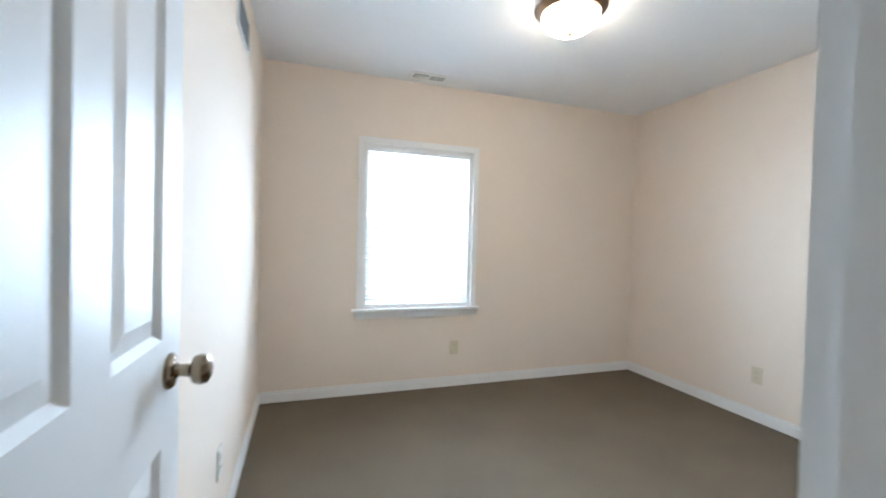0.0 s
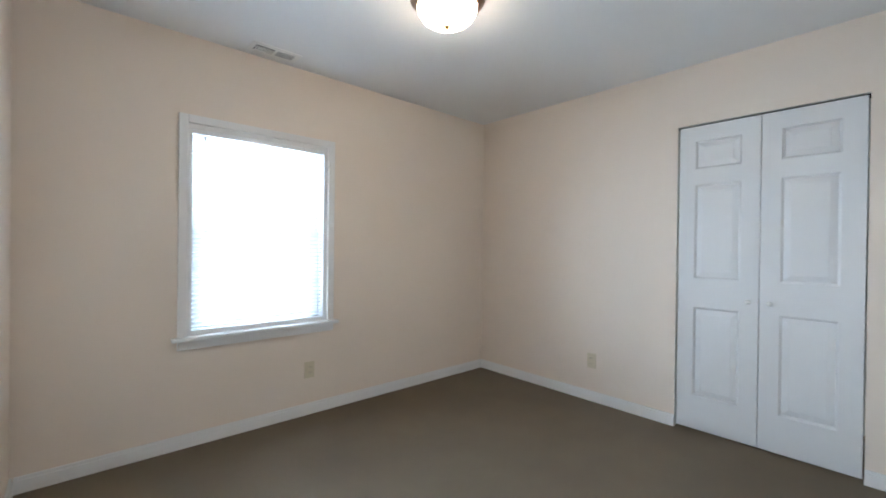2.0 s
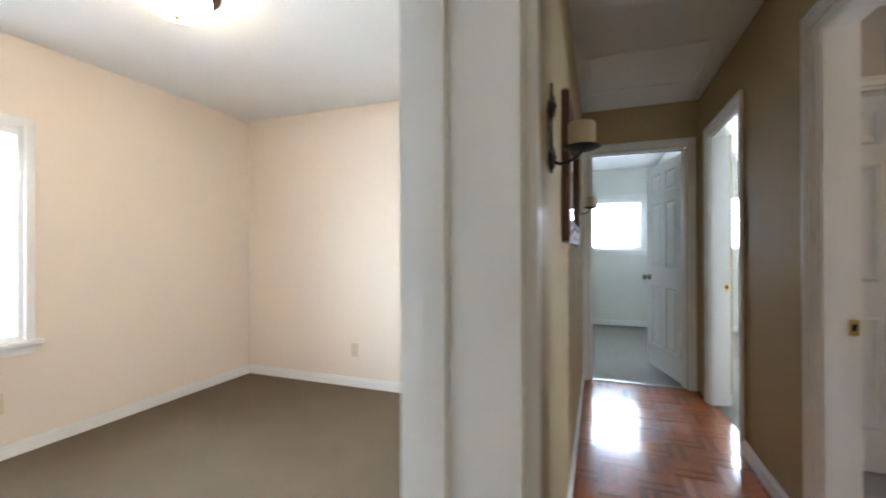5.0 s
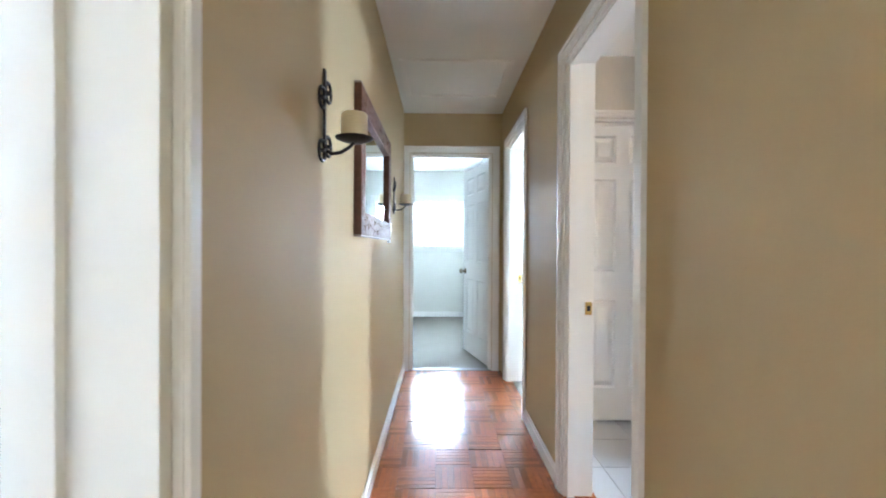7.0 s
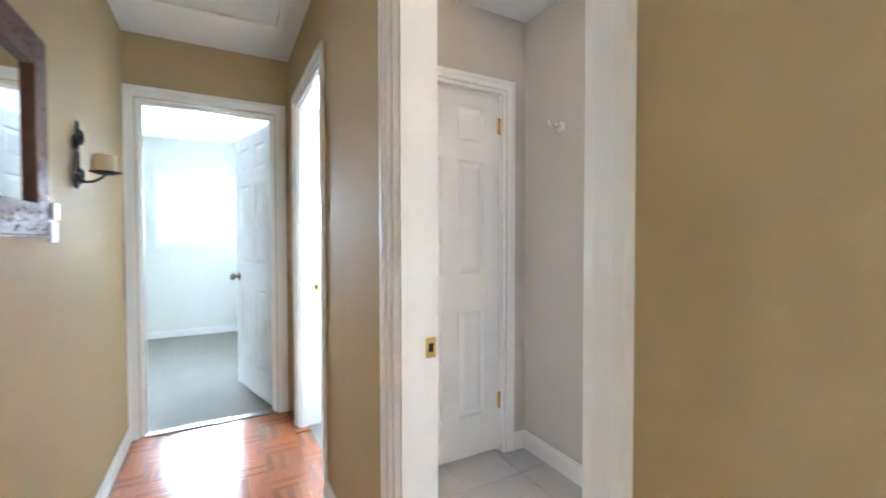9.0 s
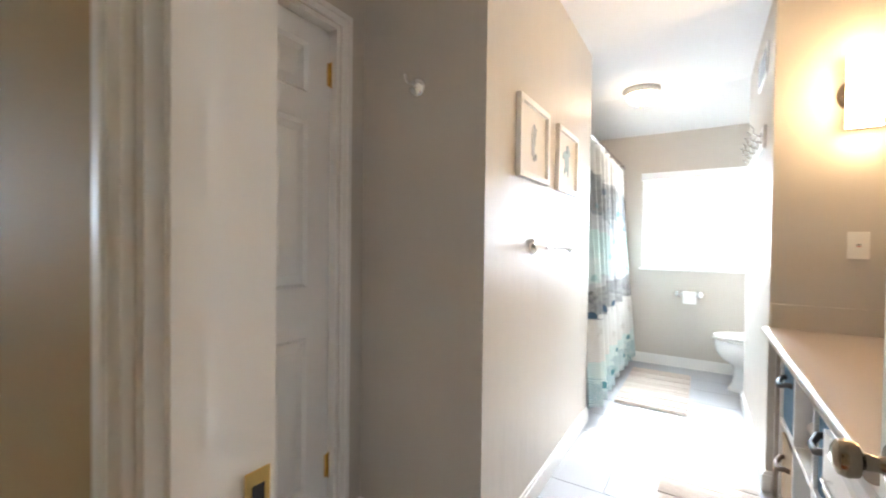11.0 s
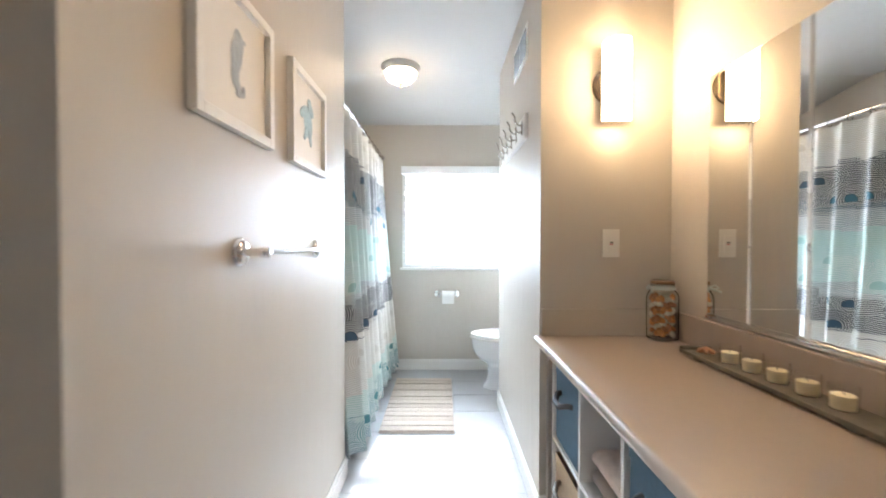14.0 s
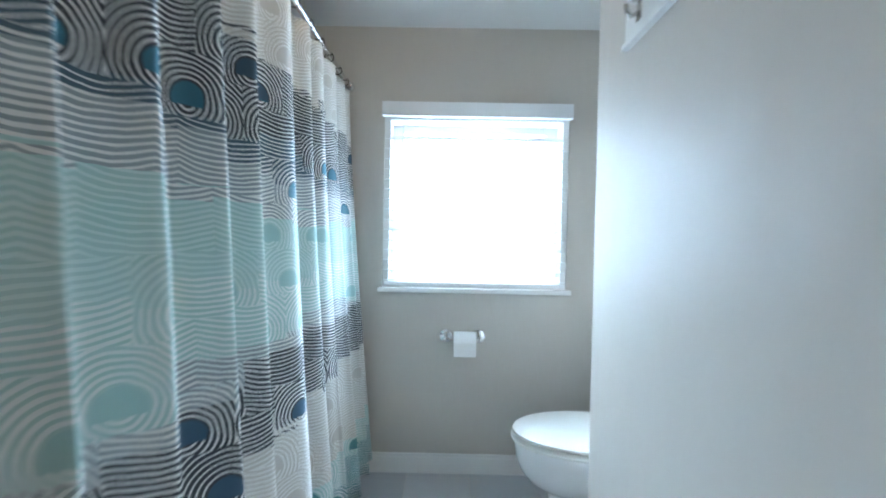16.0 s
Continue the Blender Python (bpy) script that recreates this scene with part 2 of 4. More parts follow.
wall("wall_bath_closet", "x", CX, CX + 0.10, PY0, BI, [(*CD, 0, DL)], GREIGE, GREIGE, "greige wall with the linen closet door")
wall("wall_bath_hook", "y", PY0 - 0.1, PY0, PX + 0.1, CX + 0.1, [], GREIGE, GREIGE, "short greige wall with a robe hook")
wall("wall_bath_pictures", "x", PX, PX + 0.1, PY1, PY0, [], GREIGE, GREIGE, "greige partition wall with framed pictures")
wall("wall_bath_tub", "y", PY1, PY1 + 0.1, PX + 0.1, 3.05, [], GREIGE, GREIGE, "greige end wall of the tub alcove")
wall("wall_bath_window", "y", BB - 0.16, BB, VX - 0.12, 3.05, [W2], GREIGE, GREIGE, "greige back wall with one window")
wall("wall_bath_vanity", "x", VX - 0.12, VX, BB, BI, [], GREIGE, GREIGE, "greige wall behind the vanity")
wall("wall_bath_nib", "y", NY1, NY0, VX, NX, [], GREIGE, GREIGE, "greige stub wall beside the vanity")


def slab(name, x0, x1, y0, y1, z0, z1, material, label, category):
    return whole(name, box(B(), x0, x1, y0, y1, z0, z1), material, label, category, "structure")


slab("ceiling_bedroom", BX0 - 0.12, BX1 + 0.9, BF, BY1 + 0.16, H, H + 0.1, CEIL, "white painted bedroom ceiling", "ceiling")
slab("ceiling_hall", -2.32, EX, BI, BF, H, H + 0.1, CEIL, "white painted hall ceiling", "ceiling")
slab("ceiling_bath", VX - 0.12, 3.17, -4.80, BI, H, H + 0.1, CEIL, "white painted bathroom ceiling", "ceiling")
bm = B()
prof = [(BB - 0.16, 2.265), (-4.80, H), (-4.80, H + 0.1), (BB - 0.16, H + 0.1)]
ends = [[bm.verts.new((x, y, z)) for y, z in prof] for x in (VX - 0.12, 3.17)]
bm.faces.new(ends[0]), bm.faces.new(ends[1][::-1])
for k in range(4):
    bm.faces.new((ends[0][k], ends[1][k], ends[1][(k + 1) % 4], ends[0][(k + 1) % 4]))
whole("ceiling_slope", bm, CEIL, "white sloping bathroom ceiling over the window", "ceiling", "structure")
slab("ceiling_far", EX, FX + 0.16, -4.32, 2.12, H, H + 0.1, CEIL, "white painted ceiling of the far bedrooms", "ceiling")
slab("ceiling_side", 3.17, EX, -4.32, BI, H, H + 0.1, CEIL, "white painted ceiling of the side bedroom", "ceiling")
slab("floor_bedroom", BX0 - 0.12, BX1 + 0.9, HL + 0.07, BY1 + 0.16, -0.1, 0.005, CARPET, "brown cut-pile carpet floor", "carpet")
slab("floor_hall", -2.32, EX + 0.03, HR - 0.06, HL + 0.07, -0.1, -0.004, PARQUET_BED, "red-brown parquet hall floor", "floor")
slab("floor_bath", VX - 0.12, 3.17, BB - 0.16, HR - 0.06, -0.1, -0.004, GROUT, "grey tiled bathroom floor", "floor")
slab("floor_far", EX + 0.03, FX + 0.16, -4.32, 2.12, -0.1, 0.004, CARPET2, "grey carpet of the far bedrooms", "carpet")
slab("floor_side", 3.17, EX + 0.03, -4.32, HR - 0.06, -0.1, 0.004, CARPET2, "grey carpet of the side bedroom", "carpet")
slab("wall_closet_back", BX1 + 0.8, BX1 + 0.9, BF, BY1, 0, H, PALE, "plain closet back wall", "wall")
slab("ground", -60, 60, -60, 60, -0.6, -0.5, mat("lawn", (0.10, 0.13, 0.05), 0.9, vary=0.3, scale=2), "grass ground outside", "ground")


def on_wall(x, y, z, facing):
    """Local x runs along the wall, y out of it, z up."""
    return pose(x, y, z, 0, 0, {"+y": 0, "-y": 180, "+x": -90, "-x": 90}[facing])


# ---- trim ----
def run_base(name, pts, h=0.085, t=0.014):
    """Baseboards with a rounded top along pairs of floor places: (x0, y0, x1, y1, facing)."""
    for x0, y0, x1, y1, f in pts:
        dx, dy = {"+y": (0, t), "-y": (0, -t), "+x": (t, 0), "-x": (-t, 0)}[f]
        bm = B()
        box(bm, x0, x1 + dx if x0 == x1 else x1, y0, y1 + dy if y0 == y1 else y1, 0.0, h - 0.018)
        box(bm, x0, x1 + dx * 0.65 if x0 == x1 else x1, y0, y1 + dy * 0.65 if y0 == y1 else y1, h - 0.018, h, 0.003)
        whole(name, bm, WHITE, "white painted wooden baseboard", "baseboard", "structure")


run_base("baseboard", [
    (BX0 + 0.014, BY1, BX1, BY1, "-y"), (BX0, BF, BX0, BY1, "+x"), (BX1, CL[1], BX1, BY1 - 0.014, "-x"), (BX1, BF, BX1, CL[0], "-x"),
    (D1[1] + 0.06, BF, BX1 - 0.014, BF, "+y"),
    (D1[1] + 0.06, HL, EX, HL, "-y"), (-2.2, HL, D1[0] - 0.06, HL, "-y"), (-2.2, HR, D2[0] - 0.06, HR, "+y"), (D2[1] + 0.06, HR, D4[0] - 0.06, HR, "+y"),
    (FX, -1.2, FX, 2.0, "-x"), (FX, -4.2, FX, -1.3, "-x"), (EX + 0.115, 2.0, FX, 2.0, "-y"),
    (EX + 0.9, -1.2, FX - 0.014, -1.2, "+y")])
run_base("baseboard", [
    (CX, PY0, CX, CD[0] - 0.06, "-x"), (PX + 0.0, PY0, CX - 0.014, PY0, "+y"), (PX, PY1, PX, PY0 + 0.014, "-x"), (PX + 0.1, BB, VX + 0.01, BB, "+y"),
    (NX, NY1, NX, NY0 + 0.014, "+x"), (VX + 0.3, NY0, NX, NY0, "+y"), (D2[1] + 0.06, BI, CX, BI, "-y")], h=0.10)


def casing(axis, at, out, u0, u1, top, w=0.057):
    """A stepped casing round a doorway on one face of a wall."""
    bm = B()

    def put(a, b, c, d, t):
        lo, hi = sorted((at, at + out * t))
        box(bm, *((lo, hi, a, b) if axis == "x" else (a, b, lo, hi)), c, d, 0.002)

    for a, b in ((u0 - w, u0 - 0.004), (u1 + 0.004, u1 + w)):
        put(a, b, 0, top + w, 0.012)
    put(u0 - 0.004, u1 + 0.004, top + 0.004, top + w, 0.0118)
    for a, b in ((u0 - w - 0.0015, u0 - w + 0.02), (u1 + w - 0.02, u1 + w + 0.0015)):
        put(a, b, 0, top + w + 0.0015, 0.018)
    put(u0 - w + 0.02, u1 + w - 0.02, top + w - 0.02, top + w + 0.0015, 0.0178)
    whole("trim", bm, WHITE, "white stepped wooden door casing", "door casing", "structure")


def jamb(axis, lo, hi, u0, u1, top, stop_at):
    """The lining of a doorway with its stop."""
    bm = B()

    def put(a, b, c, d, p, q):
        box(bm, *((p, q, a, b) if axis == "x" else (a, b, p, q)), c, d)

    put(u0, u0 + 0.018, 0, top, lo - 0.002, hi + 0.002)
    put(u1 - 0.018, u1, 0, top, lo - 0.002, hi + 0.002)
    put(u0 + 0.018, u1 - 0.018, top - 0.018, top, lo - 0.002, hi + 0.002)
    put(u0 + 0.018, u0 + 0.03, 0, top - 0.03, stop_at, stop_at + 0.035)
    put(u1 - 0.03, u1 - 0.018, 0, top - 0.03, stop_at, stop_at + 0.035)
    put(u0 + 0.018, u1 - 0.018, top - 0.03, top - 0.018, stop_at, stop_at + 0.035)
    whole("trim", bm, WHITE, "white painted door jamb with a stop", "door jamb", "structure")


DF = -0.287     # the bedroom's door frame is boxed out into the hall
casing("y", DF, -1, *D1, DH, 0.028), casing("y", BF, 1, *D1, DH), jamb("y", DF, BF, *D1, DH, HL + 0.045)
bm = B()
box(bm, D1[0] - 0.026, D1[0], DF, HL, 0, DH + 0.026), box(bm, D1[1], D1[1] + 0.026, DF, HL, 0, DH + 0.026), box(bm, D1[0], D1[1], DF, HL, DH, DH + 0.026)
whole("trim", bm, WHITE, "white boxed-out frame of the bedroom doorway", "door frame", "structure")
casing("y", HR, 1, *D2, DH), casing("y", BI, -1, *D2, DH), jamb("y", BI, HR, *D2, DH, HR - 0.05)
casing("x", EX, -1, *D3, DH, 0.066), casing("x", EX + 0.115, 1, *D3, DH), jamb("x", EX, EX + 0.115, *D3, DH, EX + 0.03)
casing("y", HR, 1, *D4, DH), casing("y", BI, -1, *D4, DH), jamb("y", BI, HR, *D4, DH, HR - 0.05)
casing("x", CX, -1, *CD, DL, 0.05), jamb("x", CX, CX + 0.1, *CD, DL, CX + 0.045)
whole("trim", box(B(), EX - 0.005, EX + 0.055, D3[0], D3[1], 0.0, 0.009, 0.003), mat("threshold_metal", (0.25, 0.23, 0.21), 0.35, 0.8), "worn metal carpet threshold strip", "threshold", "structure")
whole("trim", box(B(), D1[0], D1[1], HL + 0.05, HL + 0.09, 0.0, 0.012, 0.003), bpy.data.materials["threshold_metal"], "worn metal carpet threshold strip", "threshold", "structure")


# ---- doors ----
def raised(bm, x0, x1, z0, z1, y, out):
    """A raised field whose edges slope to the ground of the panel."""
    a, s = 0.032, out * 0.009
    lo = [bm.verts.new((x, y, z)) for x, z in ((x0, z0), (x1, z0), (x1, z1), (x0, z1))]
    hi = [bm.verts.new((x, y + s, z)) for x, z in ((x0 + a, z0 + a), (x1 - a, z0 + a), (x1 - a, z1 - a), (x0 + a, z1 - a))]
    bm.faces.new(hi)
    for k in range(4):
        bm.faces.new((lo[k], lo[(k + 1) % 4], hi[(k + 1) % 4], hi[k]))


def moulding(bm, x0, x1, z0, z1, y, out, w=0.012):
    """A sloping quarter round inside the opening of a panel."""
    o = [bm.verts.new((x, y + out * 0.011, z)) for x, z in ((x0, z0), (x1, z0), (x1, z1), (x0, z1))]
    i = [bm.verts.new((x, y, z)) for x, z in ((x0 + w, z0 + w), (x1 - w, z0 + w), (x1 - w, z1 - w), (x0 + w, z1 - w))]
    for k in range(4):
        bm.faces.new((o[k], o[(k + 1) % 4], i[(k + 1) % 4], i[k]))


def leaf(parent, w, cols, h=2.015, t=0.035, rows=((0.23, 0.82), (1.01, 1.63), (1.735, 1.92)), stile=0.105):
    """A panelled leaf from the hinge (x = 0) to x = w; its thickness runs from -t to 0."""
    inner = t / 2 - 0.011
    bm = B()
    box(bm, 0.002, w - 0.002, -t / 2 - inner, -t / 2 + inner, 0.012, h - 0.002)
    mull = 0.095
    pw = (w - 2 * stile - mull * (cols - 1)) / cols
    xs = [(stile + k * (pw + mull), stile + k * (pw + mull) + pw) for k in range(cols)]
    edges = [0] + [v for x in xs for v in x] + [w]
    for k in range(0, len(edges), 2):
        box(bm, edges[k], edges[k + 1], -t, 0, 0.01, h)
    zs = [0.01] + [v for r in rows for v in r] + [h]
    for x0, x1 in xs:
        for k in range(0, len(zs), 2):
            box(bm, x0, x1, -t, 0, zs[k], zs[k + 1])
    part("leaf", bm, DOORWHITE, parent)
    for x0, x1 in xs:
        for z0, z1 in rows:
            bm = B()
            for y, o in ((-t / 2 + inner, 1), (-t / 2 - inner, -1)):
                raised(bm, x0 + 0.014, x1 - 0.014, z0 + 0.014, z1 - 0.014, y, o)
                moulding(bm, x0, x1, z0, z1, y, o)
            part("panel", bm, DOORWHITE, parent)


def knob(parent, x, z, t=0.035, material=None, sides=(1, -1)):
    for s in sides:
        m = pose(x, 0 if s > 0 else -t, z, -90 * s)
        bm = lathe(B(), [(0.0, 0.070), (0.014, 0.070), (0.0255, 0.064), (0.0285, 0.053), (0.025, 0.041), (0.013, 0.034), (0.011, 0.020), (0.014, 0.012),
                         (0.029, 0.009), (0.033, 0.004), (0.033, 0.0)], m, 28)
        k = part("door_knob", bm, material or NICKEL, parent, "antique nickel door knob", True)
    return k


def hinges(parent, zs, t=0.035, y=0.0):
    for z in zs:
        bm = rod(B(), (-0.004, y + 0.004, z - 0.045), (-0.004, y + 0.004, z + 0.045), 0.006, 10)
        for d in (-0.047, 0.047):
            rod(bm, (-0.004, y + 0.004, z + d - 0.003), (-0.004, y + 0.004, z + d + 0.003), 0.0075, 10)
        box(bm, -0.001, 0.016, y - 0.001, y + 0.002, z - 0.044, z + 0.044)
        part("hinge", bm, BRASS, parent, "brass butt hinge", True)


def door(name, m, w, label, cols=2, hinge_y=0.0, knobs=True, sides=(1, -1), knob_z=0.9, h=2.015):
    d = thing(name, label, "door", m, kind="structure")
    leaf(d, w, cols, h)
    if knobs:
        knob(d, w - 0.065, knob_z, sides=sides)
    hinges(d, (0.29, 1.835), y=hinge_y)
    return d


# bedroom: hinged at the left jamb, standing open along the side wall
door("door_1", pose(-0.066, BF + 0.002, 0.004, 0, 0, 89.6), 0.70, "white six-panel door standing open against the wall", hinge_y=-0.035, knob_z=0.945, sides=(-1,))
# bath: hinged at the near jamb, open along the vanity
door("door_2", pose(1.452, -1.292, 0.004, 0, 0, -90.3), 0.605, "white six-panel bathroom door standing open", hinge_y=-0.035, knob_z=0.868)
# far bedroom: hinged by the hall's right wall
door("door_3", pose(EX + 0.085, D3[0] + 0.02, 0.004, 0, 0, 15.5), 0.745, "white six-panel door half open into a bedroom", hinge_y=0.0)
# linen closet, closed
door("door_4", pose(CX + 0.034, CD[0] + 0.019, 0.004, 0, 0, 90), 0.642, "white six-panel linen closet door, closed", hinge_y=0.0, knobs=False, h=1.99)

bifold = thing("door_5", "white three-panel bifold closet doors, closed", "closet door", pose(BX1 + 0.012, CL[0] + 0.008, 0.012, 0, 0, 90), kind="structure")
for k in range(2):
    sub = new("door_leaf")
    sub.parent, sub.location = bifold, (k * 0.449, 0, 0)
    leaf(sub, 0.445, 1, 2.018, stile=0.095)
    bm = lathe(B(), [(0.0, 0.026), (0.010, 0.025), (0.0155, 0.018), (0.012, 0.010), (0.007, 0.006), (0.010, 0.0)], pose(0.395 if k == 0 else 0.05, 0, 0.885, -90), 18)
    part("pull_knob", bm, PLASTIC, sub, "small white pull knob", True)
whole("trim", box(B(), BX1 + 0.02, BX1 + 0.06, CL[0], CL[1], 2.022, 2.038), DARK, "dark metal track above the closet doors", "door track", "structure")


def strike(x, y, z, facing):
    s = thing("strike_plate", "brass strike plate let into the door jamb", "strike plate", on_wall(x, y, z, facing))
    part("plate", box(B(), -0.016, 0.016, 0.0, 0.003, -0.03, 0.03, 0.001), BRASS, s)
    # no hole is cut: its shade is a dark box on the plate
    part("latch_hole", box(B(), -0.008, 0.008, 0.001, 0.0036, -0.013, 0.013), DARK, s, "dark patch painted as the shade in the latch hole")


strike(D2[1] - 0.018, BI + 0.022, 0.89, "-x")
strike(D4[1] - 0.018, BI + 0.02, 0.90, "-x")


# ---- windows ----
def window(name, m, w, h, label, blind_gap, tilt, slat, casing_w=0.06, stool=True, sash_bar=True, valance=False, depth=0.16, wand=True, stile=0.075):
    """Local x along the wall, y into the room, z up from the opening's lower edge; the wall's face is y = 0."""
    win = thing(name, label, "window", m, kind="structure")
    bm = B()
    for x0, x1, z0, z1 in ((0, 0.03, 0, h), (w - 0.03, w, 0, h), (0.03, w - 0.03, 0, 0.03), (0.03, w - 0.03, h - 0.03, h)):
        box(bm, x0, x1, -depth, -0.01, z0, z1)
    part("window_frame", bm, WHITE, win)
    for z0, z1, y in ((0.03, h / 2 + 0.018, -0.105), (h / 2 - 0.018, h - 0.03, -0.135)):
        bm = B()
        for a, b, c, d in ((0.03, 0.03 + stile, z0, z1), (w - 0.03 - stile, w - 0.03, z0, z1), (0.03 + stile, w - 0.03 - stile, z0, z0 + 0.036), (0.03 + stile, w - 0.03 - stile, z1 - 0.036, z1)):
            box(bm, a, b, y - 0.014, y + 0.014, c, d)
        s = part("sash", bm, WHITE, win)
        p = part("pane", box(B(), 0.03 + stile, w - 0.03 - stile, y - 0.002, y + 0.002, z0 + 0.036, z1 - 0.036), PANE, s)
        p.visible_shadow = False
    if casing_w:
        bm = B()
        c = casing_w
        box(bm, -c, 0.004, 0.0, 0.016, 0.0, h + c, 0.003), box(bm, w - 0.004, w + c, 0.0, 0.016, 0.0, h + c, 0.003), box(bm, 0.004, w - 0.004, 0.0, 0.0155, h - 0.004, h + c, 0.003)
        part("window_casing", bm, WHITE, win)
    if stool:
        e = casing_w + 0.03 if casing_w else 0.02
        part("window_sill", box(B(), -e, w + e, -0.06, 0.045 if casing_w else 0.03, -0.022, 0.002, 0.005), WHITE, win)
        if casing_w:
            part("apron", box(B(), -casing_w, w + casing_w, 0.0, 0.014, -0.075, -0.022, 0.003), WHITE, win)
    # blind
    bl = thing("window_blind", "white horizontal blind, lowered with its slats open", "blind", m @ pose(0, 0, 0))
    y = -0.045 if not valance else 0.012
    head = h - 0.006 if not valance else h + 0.05
    part("headrail", box(B(), 0.003 if not valance else -0.008, w - 0.003 if not valance else w + 0.008, y - 0.008 if valance else y - 0.025, y + 0.028, head - (0.072 if valance else 0.05), head, 0.003), BLINDS, bl, "white blind headrail")
    if valance:
        y = -0.026
    part("bottom_rail", box(B(), 0.004, w - 0.004, y - 0.018, y + 0.018, 0.008, 0.028, 0.004), BLINDS, bl)
    bm = B()
    box(bm, 0.004, w - 0.004, -slat / 2, slat / 2, -0.0012, 0.0012)
    me = mesh("slat", bm, BLINDS)
    n = int((h - 0.09) / blind_gap)
    for k in range(n):
        s = new("slat", me)
        s.parent = bl
        s.matrix_local = pose(0, y, 0.05 + k * blind_gap, tilt + random.uniform(-1.5, 1.5), 0, 0)
    for x in (0.13, w - 0.13):
        part("ladder_cord", rod(B(), (x, y + slat / 2 + 0.002, 0.02), (x, y + slat / 2 + 0.002, h - 0.05), 0.0012, 6), BLINDS, bl)
    if wand:
        part("tilt_wand", rod(B(), (w - 0.10, y + slat / 2 + 0.012, h * 0.42), (w - 0.10, y + slat / 2 + 0.010, h - 0.06), 0.004, 8), BLINDS, bl)
    return win


window("window_1", on_wall(W1[1], BY1, W1[2], "-y"), W1[1] - W1[0], W1[3] - W1[2], "white double-hung window with a wooden stool and casing", 0.028, -10, 0.025, casing_w=0.044)
window("window_2", on_wall(W2[0], BB, W2[2], "+y"), W2[1] - W2[0], W2[3] - W2[2], "white bathroom window with a blind and narrow sill", 0.052, -32, 0.05, casing_w=0, valance=True, stile=0.06)
window("window_3", on_wall(FX, W3[0], W3[2], "-x"), W3[1] - W3[0], W3[3] - W3[2], "high white bedroom window with casing", 0.03, -12, 0.025)
window("window_4", on_wall(FX, W4[0], W4[2], "-x"), W4[1] - W4[0], W4[3] - W4[2], "high white bedroom window with casing", 0.03, -12, 0.025)

# added glowing boards that make the view through the windows white
DAY = glow("glowing_daylight_board", (0.86, 0.95, 1.0), 1.0)
for x0, x1, y0, y1, z0, z1 in ((-3, 5.5, 5.4, 5.45, -0.5, 5.0), (-3.0, 6.0, -8.9, -8.85, -0.5, 3.1), (9.6, 9.65, -6.0, 4.0, -0.5, 5.0)):
    whole("backdrop", box(B(), x0, x1, y0, y1, z0, z1), DAY, "glowing board in place of the daylight beyond the windows", "backdrop", "structure")


# ---- electrical plates, grilles, lamps ----
def outlet(m, material=IVORY, label="ivory duplex wall outlet", group="wall outlets"):
    o = thing("wall_outlet", label, "outlet", m, group)
    part("cover_plate", box(B(), -0.036, 0.036, 0.0, 0.006, -0.058, 0.058, 0.002), material, o)
    for z in (-0.021, 0.021):
        s = part("socket", lathe(B(), [(0.0165, 0.0), (0.0165, 0.0025), (0.0, 0.0025)], pose(0, 0.0055, z, -90), 16), material, o)
        bm = B()
        for x in (-0.006, 0.006):
            box(bm, x - 0.001, x + 0.001, 0.0075, 0.0086, z - 0.003, z + 0.006)
        # slot shade as dark boxes on the socket face
        part("slots", bm, DARK, s, "dark bars painted as the shade in the slots")


outlet(on_wall(1.396, BY1, 0.322, "-y"))
outlet(on_wall(BX1, 1.61, 0.322, "-x"))
outlet(on_wall(BX0, 1.36, 0.34, "+x"), PLASTIC, "white duplex wall outlet")
jack = thing("cable_jack", "white wall plate with a coaxial cable jack", "wall plate", on_wall(BX0, 0.98, 0.34, "+x"))
part("cover_plate", box(B(), -0.036, 0.036, 0.0, 0.006, -0.058, 0.058, 0.002), PLASTIC, jack)
part("connector", rod(B(), (0, 0.004, 0), (0, 0.02, 0), 0.005), CHROME, jack, "metal coaxial connector", True)


def switch(m, label, toggles=1, material=PLASTIC):
    s = thing("light_switch", label, "switch", m, "light switches")
    part("cover_plate", box(B(), -0.036, 0.036, 0.0, 0.007, -0.06, 0.06, 0.0025), material, s)
    part("toggle", box(B(), -0.005, 0.005, 0.004, 0.024, -0.003, 0.010, 0.002), IVORY, s, "ivory toggle lever")


switch(on_wall(0.93, BF, 1.27, "+y"), "white toggle light switch beside the doorway")
hs = thing("wall_control", "white two-piece wall control beside the mirror", "wall control", on_wall(2.87, HL, 1.265, "-y"))
part("upper_plate", box(B(), -0.03, 0.03, 0.0, 0.02, 0.01, 0.065, 0.004), PLASTIC, hs)
part("lower_plate", box(B(), -0.03, 0.03, 0.0, 0.014, -0.065, 0.004, 0.004), PLASTIC, hs)
gf = thing("wall_outlet", "white rectangular outlet plate with small test buttons", "outlet", on_wall(1.108, NY0, 1.197, "+y"), "wall outlets")
part("cover_plate", box(B(), -0.036, 0.036, 0.0, 0.006, -0.06, 0.06, 0.002), PLASTIC, gf)
part("socket_face", box(B(), -0.017, 0.017, 0.005, 0.008, -0.034, 0.034, 0.001), PLASTIC, gf)
part("test_button", box(B(), -0.007, 0.007, 0.007, 0.0095, 0.001, 0.006), DARK, gf, "dark test button")
part("reset_button", box(B(), -0.007, 0.007, 0.007, 0.0095, -0.007, -0.002), mat("red_button", (0.45, 0.06, 0.04), 0.4), gf, "red reset button")


